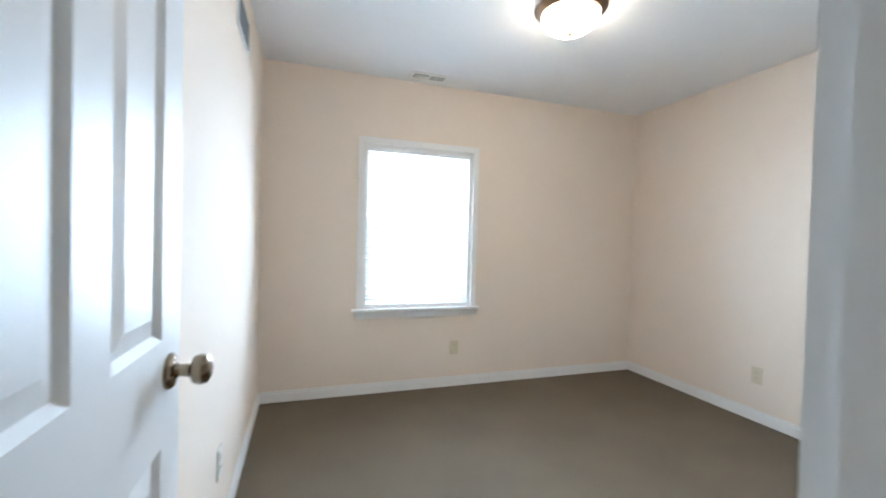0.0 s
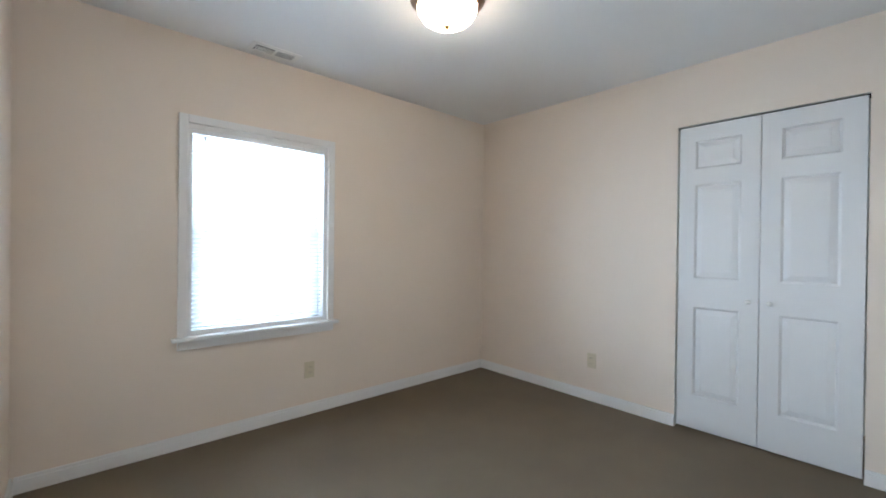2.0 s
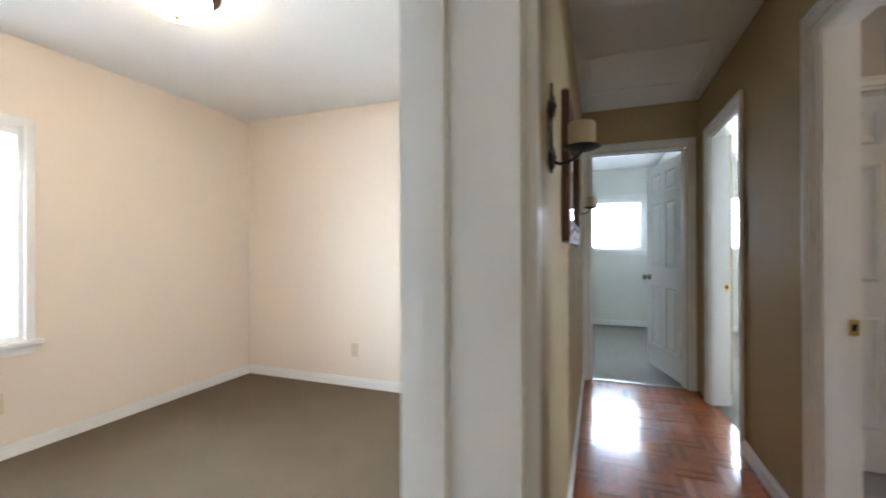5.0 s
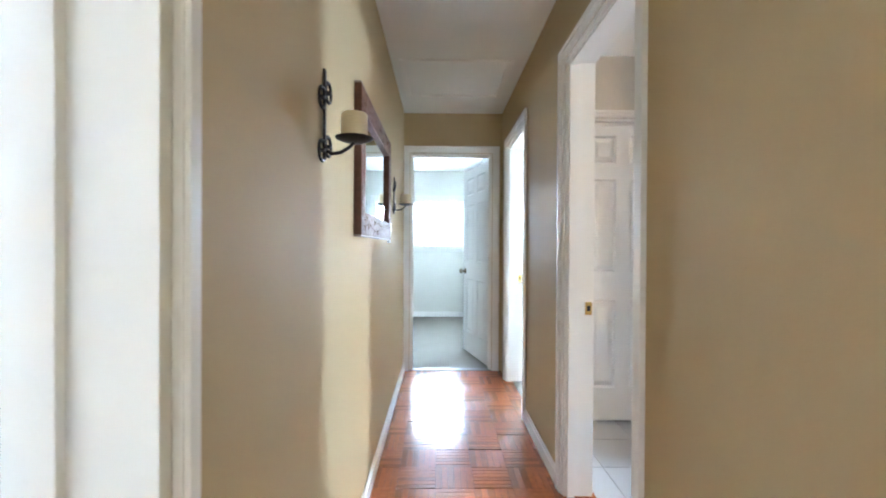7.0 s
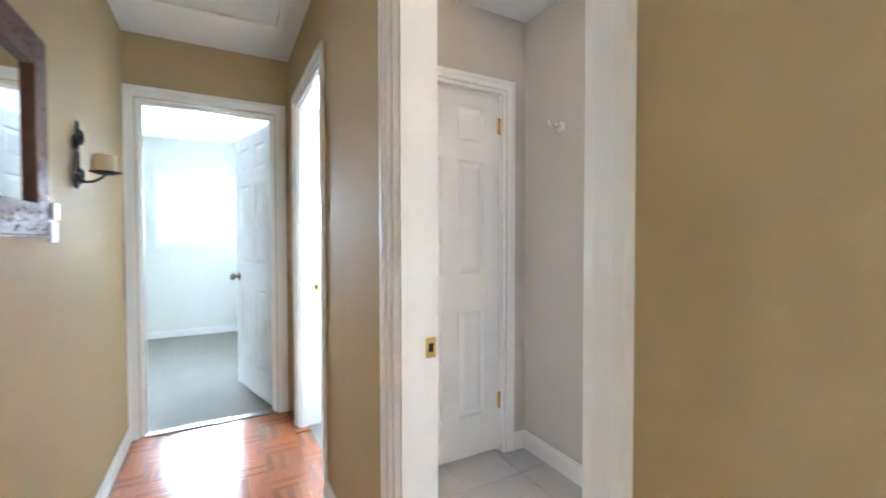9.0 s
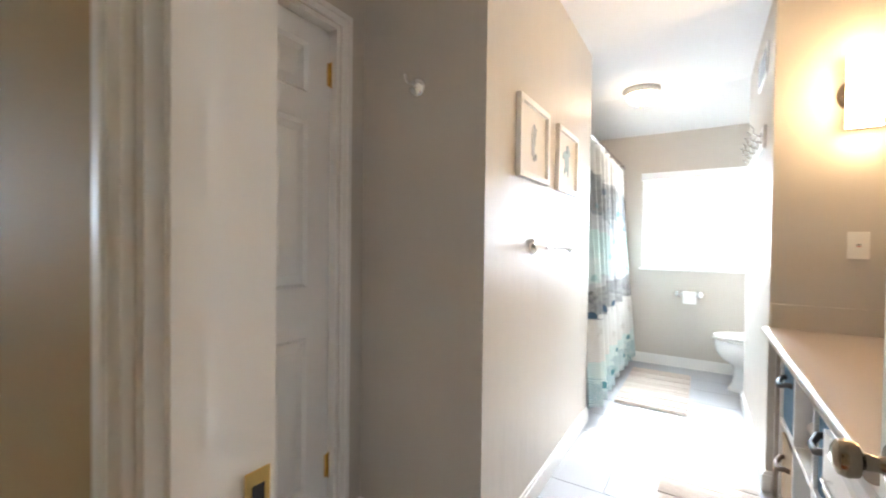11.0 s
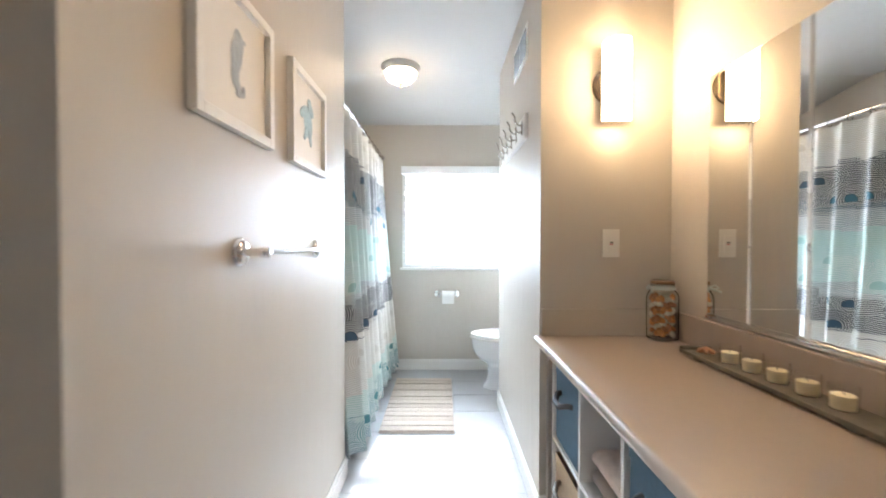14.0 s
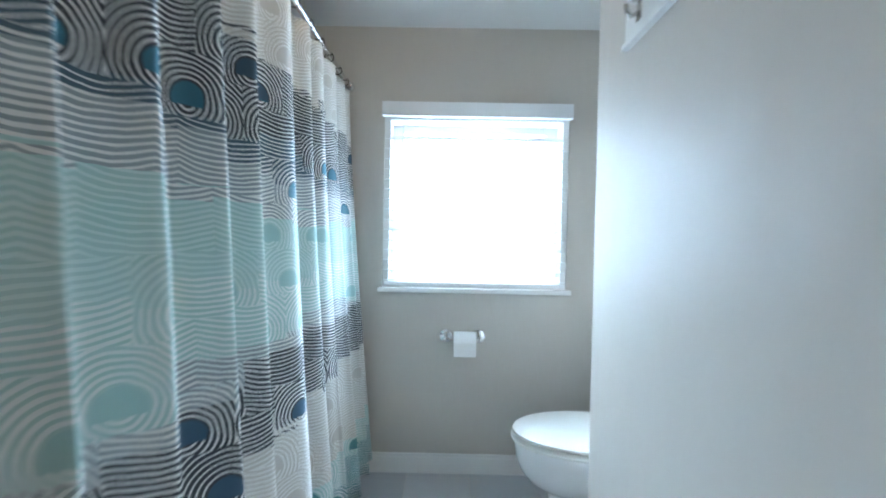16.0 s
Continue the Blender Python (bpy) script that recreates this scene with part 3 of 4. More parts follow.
GRILLE = mat("grey_grille_blade", (0.16, 0.16, 0.155), 0.5, vary=0.08)


def grille(m, w, h, label, louvres=9, name="wall_grille"):
    g = thing(name, label, "grille", m, "air grilles")
    bm = B()
    for a, b, c, d in ((-w / 2, -w / 2 + 0.018, -h / 2, h / 2), (w / 2 - 0.018, w / 2, -h / 2, h / 2), (-w / 2 + 0.018, w / 2 - 0.018, -h / 2, -h / 2 + 0.018), (-w / 2 + 0.018, w / 2 - 0.018, h / 2 - 0.018, h / 2)):
        box(bm, a, b, 0.0, 0.008, c, d, 0.002)
    box(bm, -0.008, 0.008, 0.0, 0.0078, -h / 2 + 0.018, h / 2 - 0.018)
    part("frame", bm, PLASTIC, g)
    # dark sheet on the wall gives the shade between the louvres
    part("backing", box(B(), -w / 2 + 0.01, w / 2 - 0.01, 0.0005, 0.0015, -h / 2 + 0.01, h / 2 - 0.01), DARK, g, "dark sheet painted as the shade behind the louvres")
    me = mesh("louvre", box(B(), -w / 2 + 0.017, w / 2 - 0.017, -0.006, 0.006, -0.0007, 0.0007), GRILLE)
    for k in range(louvres):
        s = new("louvre", me)
        s.parent = g
        s.matrix_local = pose(0, 0.006, -h / 2 + 0.018 + (k + 0.5) * (h - 0.036) / louvres, 35)


grille(on_wall(BX0, 1.8, 2.2, "+x"), 0.36, 0.17, "white return air grille high on the wall")
grille(on_wall(NX, -3.97, 2.205, "+x"), 0.37, 0.17, "white air grille high on the wall")
vent = thing("ceiling_vent", "white two-way ceiling register", "vent", pose(1.085, 2.665, H, -90, 0, 0), "air grilles")
part("frame", box(B(), -0.15, 0.15, 0.0, 0.005, -0.07, 0.07, 0.002), PLASTIC, vent)
for k in (-1, 1):
    # nothing is open: shade between the louvres is the plate's dark or grey colour
    f = part("vent_bank", box(B(), k * 0.065 - 0.055, k * 0.065 + 0.055, 0.004, 0.006, -0.035, 0.035), DARK if k < 0 else mat("vent_shade_grey", (0.42, 0.42, 0.42), 0.5), vent, "louvre bank on a plate painted dark as shade" if k < 0 else "louvre bank on a plate painted grey as lighter shade")
    me = mesh("louvre", box(B(), -0.0006, 0.0006, -0.005, 0.005, -0.034, 0.034), PLASTIC)
    for j in range(9):
        s = new("louvre", me)
        s.parent = f
        s.matrix_local = pose(k * 0.065 - 0.048 + j * 0.012, 0.009, 0, 0, 0, 35 * k)


def ceiling_lamp(x, y, r, drop, glow_mat, pan_mat, label):
    c = thing("ceiling_lamp", label, "ceiling light", pose(x, y, H), "ceiling lamps")
    part("pan", lathe(B(), [(0.0, 0.0), (r * 1.22, 0.0), (r * 1.25, -0.012), (r * 1.12, -0.03), (r * 1.06, -0.04), (r * 0.96, -0.042)], seg=40), pan_mat, c, "round metal pan", True)
    prof = [(r, -0.036), (r * 1.0, -0.05), (r * 0.97, -0.05 - drop * 0.25), (r * 0.85, -0.05 - drop * 0.55), (r * 0.62, -0.05 - drop * 0.82), (r * 0.3, -0.05 - drop * 0.97), (0.012, -0.05 - drop)]
    part("shade", lathe(B(), prof, seg=40), glow_mat, c, "lit white opal glass bowl", True)
    z = -0.05 - drop
    part("finial", lathe(B(), [(0.0, z - 0.03), (0.006, z - 0.026), (0.004, z - 0.018), (0.010, z - 0.010), (0.016, z - 0.002), (0.014, z + 0.003)], seg=16), BRASS, c, "small brass finial", True)


ceiling_lamp(1.51, 1.50, 0.148, 0.085, OPAL, BRONZE, "lit flush ceiling lamp with an opal bowl")
ceiling_lamp(2.132, -4.665, 0.112, 0.068, OPAL_BATH, mat("white_pan", (0.80, 0.79, 0.77), 0.35), "lit flush bathroom ceiling lamp with an opal bowl")


# ---- hall things ----
def sconce(x):
    s = thing("wall_sconce", "black iron wall sconce holding a cream pillar candle", "candle sconce", on_wall(x, HL, 1.42, "-y"), "hall sconces")
    part("back_bar", box(B(), -0.008, 0.008, 0.004, 0.012, 0.0, 0.255, 0.003), IRON, s)
    for z, d in ((0.045, -1), (0.02, 1), (0.20, -1), (0.165, 1)):
        bm = B()
        pts = [(d * (0.004 + 0.028 * (1 - math.cos(a))), 0.010, z + 0.024 * math.sin(a) * 1.2) for a in np.linspace(0, 2 * math.pi, 15)]
        tube(bm, pts, 0.0045, 8)
        lathe(bm, [(0.0, -0.006), (0.010, -0.004), (0.010, 0.004), (0.0, 0.006)], pose(d * 0.034, 0.010, z), 10)
        part("scroll", bm, IRON, s, "", True)
    part("arm", tube(B(), [(0, 0.008, 0.03), (0, 0.03, 0.018), (0, 0.055, 0.022), (0, 0.08, 0.038), (0, 0.092, 0.052)], 0.005), IRON, s, "", True)
    part("dish", lathe(B(), [(0.0, 0.050), (0.030, 0.052), (0.052, 0.060), (0.053, 0.063), (0.03, 0.056), (0.0, 0.055)], pose(0, 0.092, 0), 28), IRON, s, "round iron candle dish", True)
    c = thing("pillar_candle", "cream unlit pillar candle on the sconce", "candle", on_wall(x, HL, 1.42, "-y") @ pose(0, 0.092, 0.056), "hall candles")
    part("wax", lathe(B(), [(0.0, 0.0), (0.036, 0.0), (0.037, 0.004), (0.037, 0.070), (0.034, 0.075), (0.02, 0.072), (0.0, 0.070)], seg=24), WAX, c, "", True)
    part("wick", rod(B(), (0, 0, 0.068), (0.001, 0, 0.082), 0.0012, 6), DARK, c, "black wick")


sconce(1.362)
sconce(3.165)

WOOD = mat("carved_red_brown_wood", (0.11, 0.043, 0.025), 0.5, vary=0.5, scale=45, bump=0.9, bump_scale=75)
# paler and greyer than the carved wood, for the top and bottom lips
WOODLIGHT = mat("pale_frame_lip", (0.33, 0.28, 0.24), 0.5, vary=0.4, scale=60, bump=0.6, bump_scale=110)
fm = thing("wall_mirror", "large mirror in a wide carved red-brown wooden frame", "mirror", on_wall(2.275, HL, 1.222, "-y"))
W_, H_, F_ = 0.97, 0.59, 0.095
for name, (a, b, c, d) in (("frame_side", (-W_ / 2, -W_ / 2 + F_, 0, H_)), ("frame_side", (W_ / 2 - F_, W_ / 2, 0, H_)), ("frame_rail", (-W_ / 2 + F_, W_ / 2 - F_, 0, F_)), ("frame_rail", (-W_ / 2 + F_, W_ / 2 - F_, H_ - F_, H_))):
    bm = box(B(), a, b, 0.002, 0.032, c, d, 0.004)
    p = part(name, bm, WOOD, fm)
    n = int(max(b - a, d - c) / 0.03)
    bm = B()
    for k in range(n * 3):
        u, v = random.uniform(a + 0.012, b - 0.012), random.uniform(c + 0.012, d - 0.012)
        bmesh.ops.create_icosphere(bm, subdivisions=1, radius=1, matrix=Matrix.LocRotScale((u, 0.0315, v), Euler((0, random.uniform(0, 3), 0)), (random.uniform(0.006, 0.014), 0.003, random.uniform(0.003, 0.006))))
    tagged(part("carving", bm, WOOD, p, "carved relief", True), kind="stuff")
part("frame_lip", box(B(), -W_ / 2, W_ / 2, 0.002, 0.030, -0.006, 0.001, 0.001), WOODLIGHT, fm)
part("frame_lip", box(B(), -W_ / 2, W_ / 2, 0.002, 0.030, H_ - 0.001, H_ + 0.006, 0.001), WOODLIGHT, fm)
part("glass", box(B(), -W_ / 2 + F_ - 0.01, W_ / 2 - F_ + 0.01, 0.004, 0.014, F_ - 0.01, H_ - F_ + 0.01), MIRROR, fm, "silvered mirror glass")

hatch = thing("attic_hatch", "white attic hatch panel with a narrow trim", "hatch", pose(3.315, -0.685, H), kind="structure")
bm = B()
for a, b, c, d in ((-0.345, -0.305, -0.39, 0.39), (0.305, 0.345, -0.39, 0.39), (-0.305, 0.305, -0.39, -0.35), (-0.305, 0.305, 0.35, 0.39)):
    box(bm, a, b, c, d, -0.014, 0.0, 0.003)
part("trim_frame", bm, WHITE, hatch)
part("hatch_panel", box(B(), -0.30, 0.30, -0.345, 0.345, -0.004, 0.0), CEIL, hatch)


# ---- bath: vanity ----
LAMINATE = mat("greige_laminate", (0.43, 0.355, 0.30), 0.32, vary=0.06, scale=25, bump=0.02)
CUBE = mat("white_melamine", (0.78, 0.77, 0.75), 0.35, vary=0.02)
DENIM = mat("blue_fabric", (0.08, 0.16, 0.235), 0.9, vary=0.25, scale=60, bump=0.7, bump_scale=500)
LINEN = mat("tan_fabric", (0.52, 0.39, 0.26), 0.9, vary=0.2, scale=60, bump=0.7, bump_scale=500)
STRAP = mat("dark_strap", (0.03, 0.028, 0.03), 0.6, vary=0.2)
STRAPB = mat("brown_strap", (0.10, 0.06, 0.035), 0.6, vary=0.2)
CT = 0.80
VY1 = -2.02
OY = NY0 + 0.052
ctop = thing("countertop", "greige laminate countertop with a rounded edge and backsplash", "countertop", pose(0, 0, 0))
bm = box(B(), VX + 0.002, 1.422, NY0 + 0.002, VY1, CT - 0.036, CT)
rod(bm, (1.422, NY0 + 0.004, CT - 0.018), (1.422, VY1 + 0.0025, CT - 0.018), 0.018, 20)
part("top", bm, LAMINATE, ctop, "", True)
part("backsplash", box(B(), VX + 0.002, VX + 0.022, NY0 + 0.024, VY1, CT, CT + 0.115, 0.004), LAMINATE, ctop)
part("side_splash", box(B(), VX + 0.002, NX - 0.004, NY0 + 0.002, NY0 + 0.02, CT, CT + 0.115, 0.003), GREIGE, ctop, "painted side splash")

org = thing("cube_organizer", "white cube shelf unit under the counter, partly filled with fabric bins", "shelf unit", pose(1.37, OY, 0.0))
CW, CHH, DP = 0.334, 0.343, 0.38
Z0 = 0.035
for k in range(4):
    part("divider", box(B(), -DP, 0, k * CW, k * CW + 0.016, 0.0, 0.745, 0.001), CUBE, org)
for k in range(3):
    for z in (Z0 - 0.016, Z0 + CHH, 0.729):
        part("shelf", box(B(), -DP, -0.001, k * CW + 0.016, (k + 1) * CW, z, z + 0.016), CUBE, org)
    part("back_panel", box(B(), -DP, -DP + 0.006, k * CW + 0.016, (k + 1) * CW, Z0, 0.729), CUBE, org)


def bin_(col, row, fabric, strap, label):
    y0, z0 = OY + col * CW + 0.016, Z0 + row * (CHH + 0.016)
    b = thing("fabric_bin", label, "storage bin", pose(1.37, y0, z0), "fabric bins")
    w, h, d = CW - 0.016, 0.30, 0.34
    bm = box(B(), -d, -0.008, 0.012, w - 0.012, 0.002, h, 0.008)
    top = [f for f in bm.faces if f.calc_center_median().z > h - 0.004 and f.normal.z > 0.9]
    r = bmesh.ops.inset_region(bm, faces=top, thickness=0.006)
    bmesh.ops.translate(bm, verts=list({v for f in top for v in f.verts}), vec=(0, 0, -0.2))
    part("body", bm, fabric, b)
    part("rim", box(B(), -0.009, -0.006, 0.014, w - 0.014, h - 0.03, h - 0.002, 0.001), fabric, b)
    y = w / 2
    part("handle", tube(B(), [(-0.008, y - 0.075, h - 0.09), (0.008, y - 0.065, h - 0.088), (0.028, y - 0.03, h - 0.105), (0.030, y + 0.03, h - 0.105), (0.008, y + 0.065, h - 0.088), (-0.008, y + 0.075, h - 0.09)], 0.011, 8), strap, b, "looped strap handle", True)


bin_(0, 1, DENIM, STRAP, "blue fabric storage bin with a dark handle")
bin_(2, 1, DENIM, STRAP, "blue fabric storage bin with a dark handle")
bin_(0, 0, LINEN, STRAPB, "tan fabric storage bin with a brown handle")
bin_(2, 0, LINEN, STRAPB, "tan fabric storage bin with a brown handle")

TOWEL = mat("grey_towel", (0.42, 0.39, 0.38), 0.95, vary=0.15, scale=30, bump=1.0, bump_scale=350)
STRIPE = mat("pale_towel", (0.66, 0.58, 0.54), 0.95, vary=0.2, scale=50, bump=1.0, bump_scale=350)


def towel(z, material, label, ribs):
    t = thing("folded_towel", label, "towel", pose(1.33, OY + 1.5 * CW, z), "folded towels")
    bm = B()
    n = 14
    prof = [(-0.30, 0.004)] + [(-0.03 + 0.035 * math.sin(a), 0.032 - 0.03 * math.cos(a)) for a in np.linspace(0, math.pi, 8)] + [(-0.30, 0.062)]
    rows = []
    for j in range(n + 1):
        y = -0.135 + 0.27 * j / n
        s = 1 + (0.05 if ribs and j % 2 else 0)
        rows.append([bm.verts.new((x * s, y, zz * (0.9 + 0.1 * math.sin(math.pi * j / n)))) for x, zz in prof])
    for a, b in zip(rows, rows[1:]):
        for k in range(len(prof) - 1):
            bm.faces.new((a[k], a[k + 1], b[k + 1], b[k]))
    bm.faces.new(rows[0]), bm.faces.new(rows[-1][::-1])
    part("fold", bm, material, t, "", True)


towel(Z0 + CHH + 0.016, TOWEL, "folded grey towel on the cube shelf", False)
towel(Z0 + CHH + 0.016 + 0.063, STRIPE, "folded pale ribbed towel on the cube shelf", True)
bl = thing("glass_bottle", "small dark green bottle standing in the open cube", "bottle", pose(1.28, OY + 1.7 * CW, Z0))
part("body", lathe(B(), [(0.0, 0.0), (0.03, 0.0), (0.032, 0.02), (0.032, 0.07), (0.02, 0.085), (0.012, 0.09), (0.012, 0.105), (0.0, 0.105)], seg=20), mat("green_bottle", (0.02, 0.09, 0.05), 0.15), bl, "", True)

whole("trim", box(B(), VX + 0.3, 1.385, NY0 + 0.0145, OY - 0.002, 0.0, CT - 0.037, 0.002), mat("taupe_filler", (0.30, 0.255, 0.22), 0.5, vary=0.06, scale=8), "taupe painted filler panel under the counter", "filler panel", "structure")
van = thing("vanity_cabinet", "white painted vanity cabinet with drawer and door", "cabinet", pose(1.40, OY + 3 * CW + 0.018, 0.0))
vl = VY1 - 0.01 - (OY + 3 * CW + 0.018)
part("body", box(B(), -0.52, 0, 0, vl, 0.09, CT - 0.037), WHITE, van)
part("toe_kick", box(B(), -0.5, -0.06, 0.0, vl, 0.0, 0.09), WHITE, van)
for nm, z0, z1 in (("drawer_front", 0.56, 0.72), ("cabinet_door", 0.12, 0.54)):
    f = part(nm, box(B(), 0.0, 0.018, 0.03, vl - 0.02, z0, z1, 0.004), WHITE, van)
    pn = B()
    ya, yb = 0.075, vl - 0.065
    n = 14
    ring = [(ya, z0 + 0.03), (yb, z0 + 0.03)] + [(yb + (ya - yb) * k / n, z1 - 0.045 + 0.02 * math.sin(math.pi * k / n)) for k in range(n + 1)]
    lo = [pn.verts.new((0.0178, y, z)) for y, z in ring]
    cy, cz = (ya + yb) / 2, (z0 + z1) / 2
    hi = [pn.verts.new((0.025, cy + (y - cy) * 0.93, cz + (z - cz) * 0.88)) for y, z in ring]
    pn.faces.new(hi)
    for k in range(len(ring)):
        pn.faces.new((lo[k], lo[(k + 1) % len(ring)], hi[(k + 1) % len(ring)], hi[k]))
    part("panel", pn, WHITE, f)
    bm = rod(B(), (0.018, vl / 2 - 0.04, (z0 + z1) / 2), (0.04, vl / 2 - 0.04, (z0 + z1) / 2), 0.004)
    rod(bm, (0.018, vl / 2 + 0.04, (z0 + z1) / 2), (0.04, vl / 2 + 0.04, (z0 + z1) / 2), 0.004)
    rod(bm, (0.04, vl / 2 - 0.05, (z0 + z1) / 2), (0.04, vl / 2 + 0.05, (z0 + z1) / 2), 0.0055)
    part("handle", bm, CHROME, f, "chrome bar handle", True)

mir = thing("vanity_mirror", "wide silver mirror above the vanity counter", "mirror", on_wall(VX, -3.255, 0.935, "+x"))
MW = 0.213
part("backing", box(B(), -5 * MW, 0, 0.001, 0.006, 0, 0.87), CHROME, mir, "thin metal backing")
for k in range(5):
    bm = B()
    x0, x1, z1, bv = -(k + 1) * MW + 0.001, -k * MW - 0.001, 0.869, 0.007
    lo = [bm.verts.new((x, 0.0062, z)) for x, z in ((x0, 0.001), (x1, 0.001), (x1, z1), (x0, z1))]
    hi = [bm.verts.new((x, 0.0095, z)) for x, z in ((x0 + bv, 0.001 + bv), (x1 - bv, 0.001 + bv), (x1 - bv, z1 - bv), (x0 + bv, z1 - bv))]
    bm.faces.new(hi), bm.faces.new(lo[::-1])
    for j in range(4):
        bm.faces.new((lo[j], lo[(j + 1) % 4], hi[(j + 1) % 4], hi[j]))
    part("pane", bm, MIRROR, mir)
part("bottom_channel", box(B(), -5 * MW, 0, 0.001, 0.013, -0.012, -0.0005, 0.002), CHROME, mir, "metal bottom channel")

vs = thing("vanity_sconce", "lit half-round opal glass wall sconce", "wall light", on_wall(1.115, NY0, 1.865, "+y"))
part("back_plate", lathe(B(), [(0.0, 0.016), (0.070, 0.016), (0.078, 0.010), (0.079, 0.0)], pose(0, 0, 0, -90), 32), NICKEL, vs, "round nickel back plate", True)
part("stem", rod(B(), (0, 0.015, 0), (0, 0.047, 0), 0.022, 18), NICKEL, vs, "short nickel stem", True)
# added pan hidden behind the shade, keeps its glow off the wall
part("light_block_pan", box(B(), -0.0565, 0.0565, 0.0465, 0.0578, -0.159, 0.159, 0.002), WHITE, vs, "added white pan that blocks the shade's backward light")
bm = B()
for z0, z1 in ((-0.16, 0.16),):
    ring = [(0.058 * math.cos(a), 0.058 + 0.065 * math.sin(a)) for a in np.linspace(0, math.pi, 20)]
    lo, hi = [bm.verts.new((x, y, z0)) for x, y in ring], [bm.verts.new((x, y, z1)) for x, y in ring]
    for j in range(len(ring) - 1):
        bm.faces.new((lo[j], lo[j + 1], hi[j + 1], hi[j]))
    bm.faces.new(hi), bm.faces.new(lo[::-1])
    bm.faces.new((lo[0], hi[0], hi[-1], lo[-1]))
part("shade", bm, TUBE, vs, "lit white glass shade", True)

jar = thing("shell_jar", "glass jar filled with sea shells, ribbon round its neck", "jar", pose(0.928, -3.425, CT) @ Matrix.Scale(1.06, 4))
bm = lathe(B(), [(0.0, 0.002), (0.050, 0.002), (0.057, 0.010), (0.058, 0.16), (0.054, 0.18), (0.042, 0.198), (0.040, 0.215), (0.042, 0.222), (0.038, 0.222), (0.0365, 0.20), (0.050, 0.178), (0.054, 0.16), (0.053, 0.012), (0.0, 0.008)], seg=32)
part("glass_body", bm, JARGLASS, jar, "clear glass body", True).visible_shadow = False
part("lid", lathe(B(), [(0.0, 0.230), (0.041, 0.230), (0.0435, 0.227), (0.0435, 0.219), (0.0425, 0.219)], seg=28), mat("rusty_lid", (0.25, 0.15, 0.09), 0.4, 0.6, vary=0.2), jar, "bronze screw lid", True)
shells = [mat("shell_orange", (0.86, 0.42, 0.20), 0.5, vary=0.3, scale=80, bump=0.5, bump_scale=200), mat("shell_white", (0.88, 0.82, 0.72), 0.5, vary=0.2, scale=80, bump=0.5, bump_scale=200), mat("shell_brown", (0.58, 0.30, 0.17), 0.5, vary=0.3, scale=80, bump=0.5, bump_scale=200)]
rnd = random.Random(4)
for k in range(72):
    a, z = k * 2.4 + rnd.uniform(-0.5, 0.5), 0.026 + 0.148 * k / 72
    r = rnd.choice([0.016, 0.033, 0.034, 0.035])
    s = rnd.uniform(0.014, 0.0178)
    bm = B()
    bmesh.ops.create_icosphere(bm, subdivisions=2, radius=1, matrix=Matrix.LocRotScale((r * math.cos(a), r * math.sin(a), z), Euler((rnd.uniform(0, 3), rnd.uniform(0, 3), rnd.uniform(0, 3))), (s, s * 0.8, s * 0.55)))
    part("shell", bm, shells[k % 3], jar, "", True)
RIB = mat("pale_ribbon", (0.62, 0.70, 0.68), 0.8, vary=0.1)
bm = lathe(B(), [(0.0435, 0.196), (0.0445, 0.200), (0.0435, 0.210), (0.0425, 0.206)], seg=24)
tube(bm, [(0.045, 0.0, 0.203), (0.062, 0.015, 0.214), (0.072, 0.02, 0.203), (0.06, 0.01, 0.198), (0.045, 0.0, 0.203)], 0.004, 6)
tube(bm, [(0.045, 0.0, 0.203), (0.055, 0.03, 0.196), (0.066, 0.045, 0.19)], 0.004, 6)
part("ribbon", bm, RIB, jar, "pale ribbon bow", True)

TRAYM = mat("weathered_grey_wood", (0.17, 0.155, 0.125), 0.7, vary=0.4, scale=25, bump=0.6, bump_scale=90)
tray = thing("candle_tray", "long weathered wooden tray on the counter", "tray", pose(0.925, -2.86, CT, 0, 0, 1.0))
bm = box(B(), -0.05, 0.05, -0.35, 0.35, 0.008, 0.022, 0.003)
for a, b, c, d in ((-0.05, 0.05, -0.35, -0.325), (-0.05, 0.05, 0.325, 0.35)):
    box(bm, a, b, c, d, 0.0215, 0.032, 0.003)
part("tray_body", bm, TRAYM, tray)
for y in (-0.26, 0.26):
    part("foot", box(B(), -0.045, 0.045, y - 0.02, y + 0.02, 0.0, 0.0085, 0.002), TRAYM, tray)
VOT = glass("votive_glass", (0.98, 0.98, 0.96))
VOT.node_tree.nodes["Principled BSDF"].inputs["IOR"].default_value = 1.15
for k in range(5):
    v = thing("votive_candle", "cream votive candle in a small clear glass", "candle", pose(0.925, -2.86, CT, 0, 0, 1.0) @ pose(0, -0.165 + 0.09 * k, 0.0222), "votive candles")
    part("wax", lathe(B(), [(0.0, 0.003), (0.0225, 0.003), (0.0235, 0.034), (0.019, 0.036), (0.0, 0.034)], seg=22), mat("votive_wax", (0.88, 0.80, 0.60), 0.45, vary=0.04) if k == 0 else bpy.data.materials["votive_wax"], v, "", True)
    part("holder", lathe(B(), [(0.0, 0.0), (0.023, 0.0), (0.026, 0.003), (0.028, 0.056), (0.0268, 0.056), (0.0248, 0.004), (0.0, 0.002)], seg=22), VOT, v, "clear glass holder", True).visible_shadow = False
    part("wick", rod(B(), (0, 0, 0.034), (0, 0, 0.043), 0.001, 6), DARK, v)
star = thing("sea_shell", "rough red-brown sea shell lying on the tray", "shell", pose(0.925, -2.86, CT, 0, 0, 1.0) @ pose(0.0, -0.28, 0.022))
bm = B()
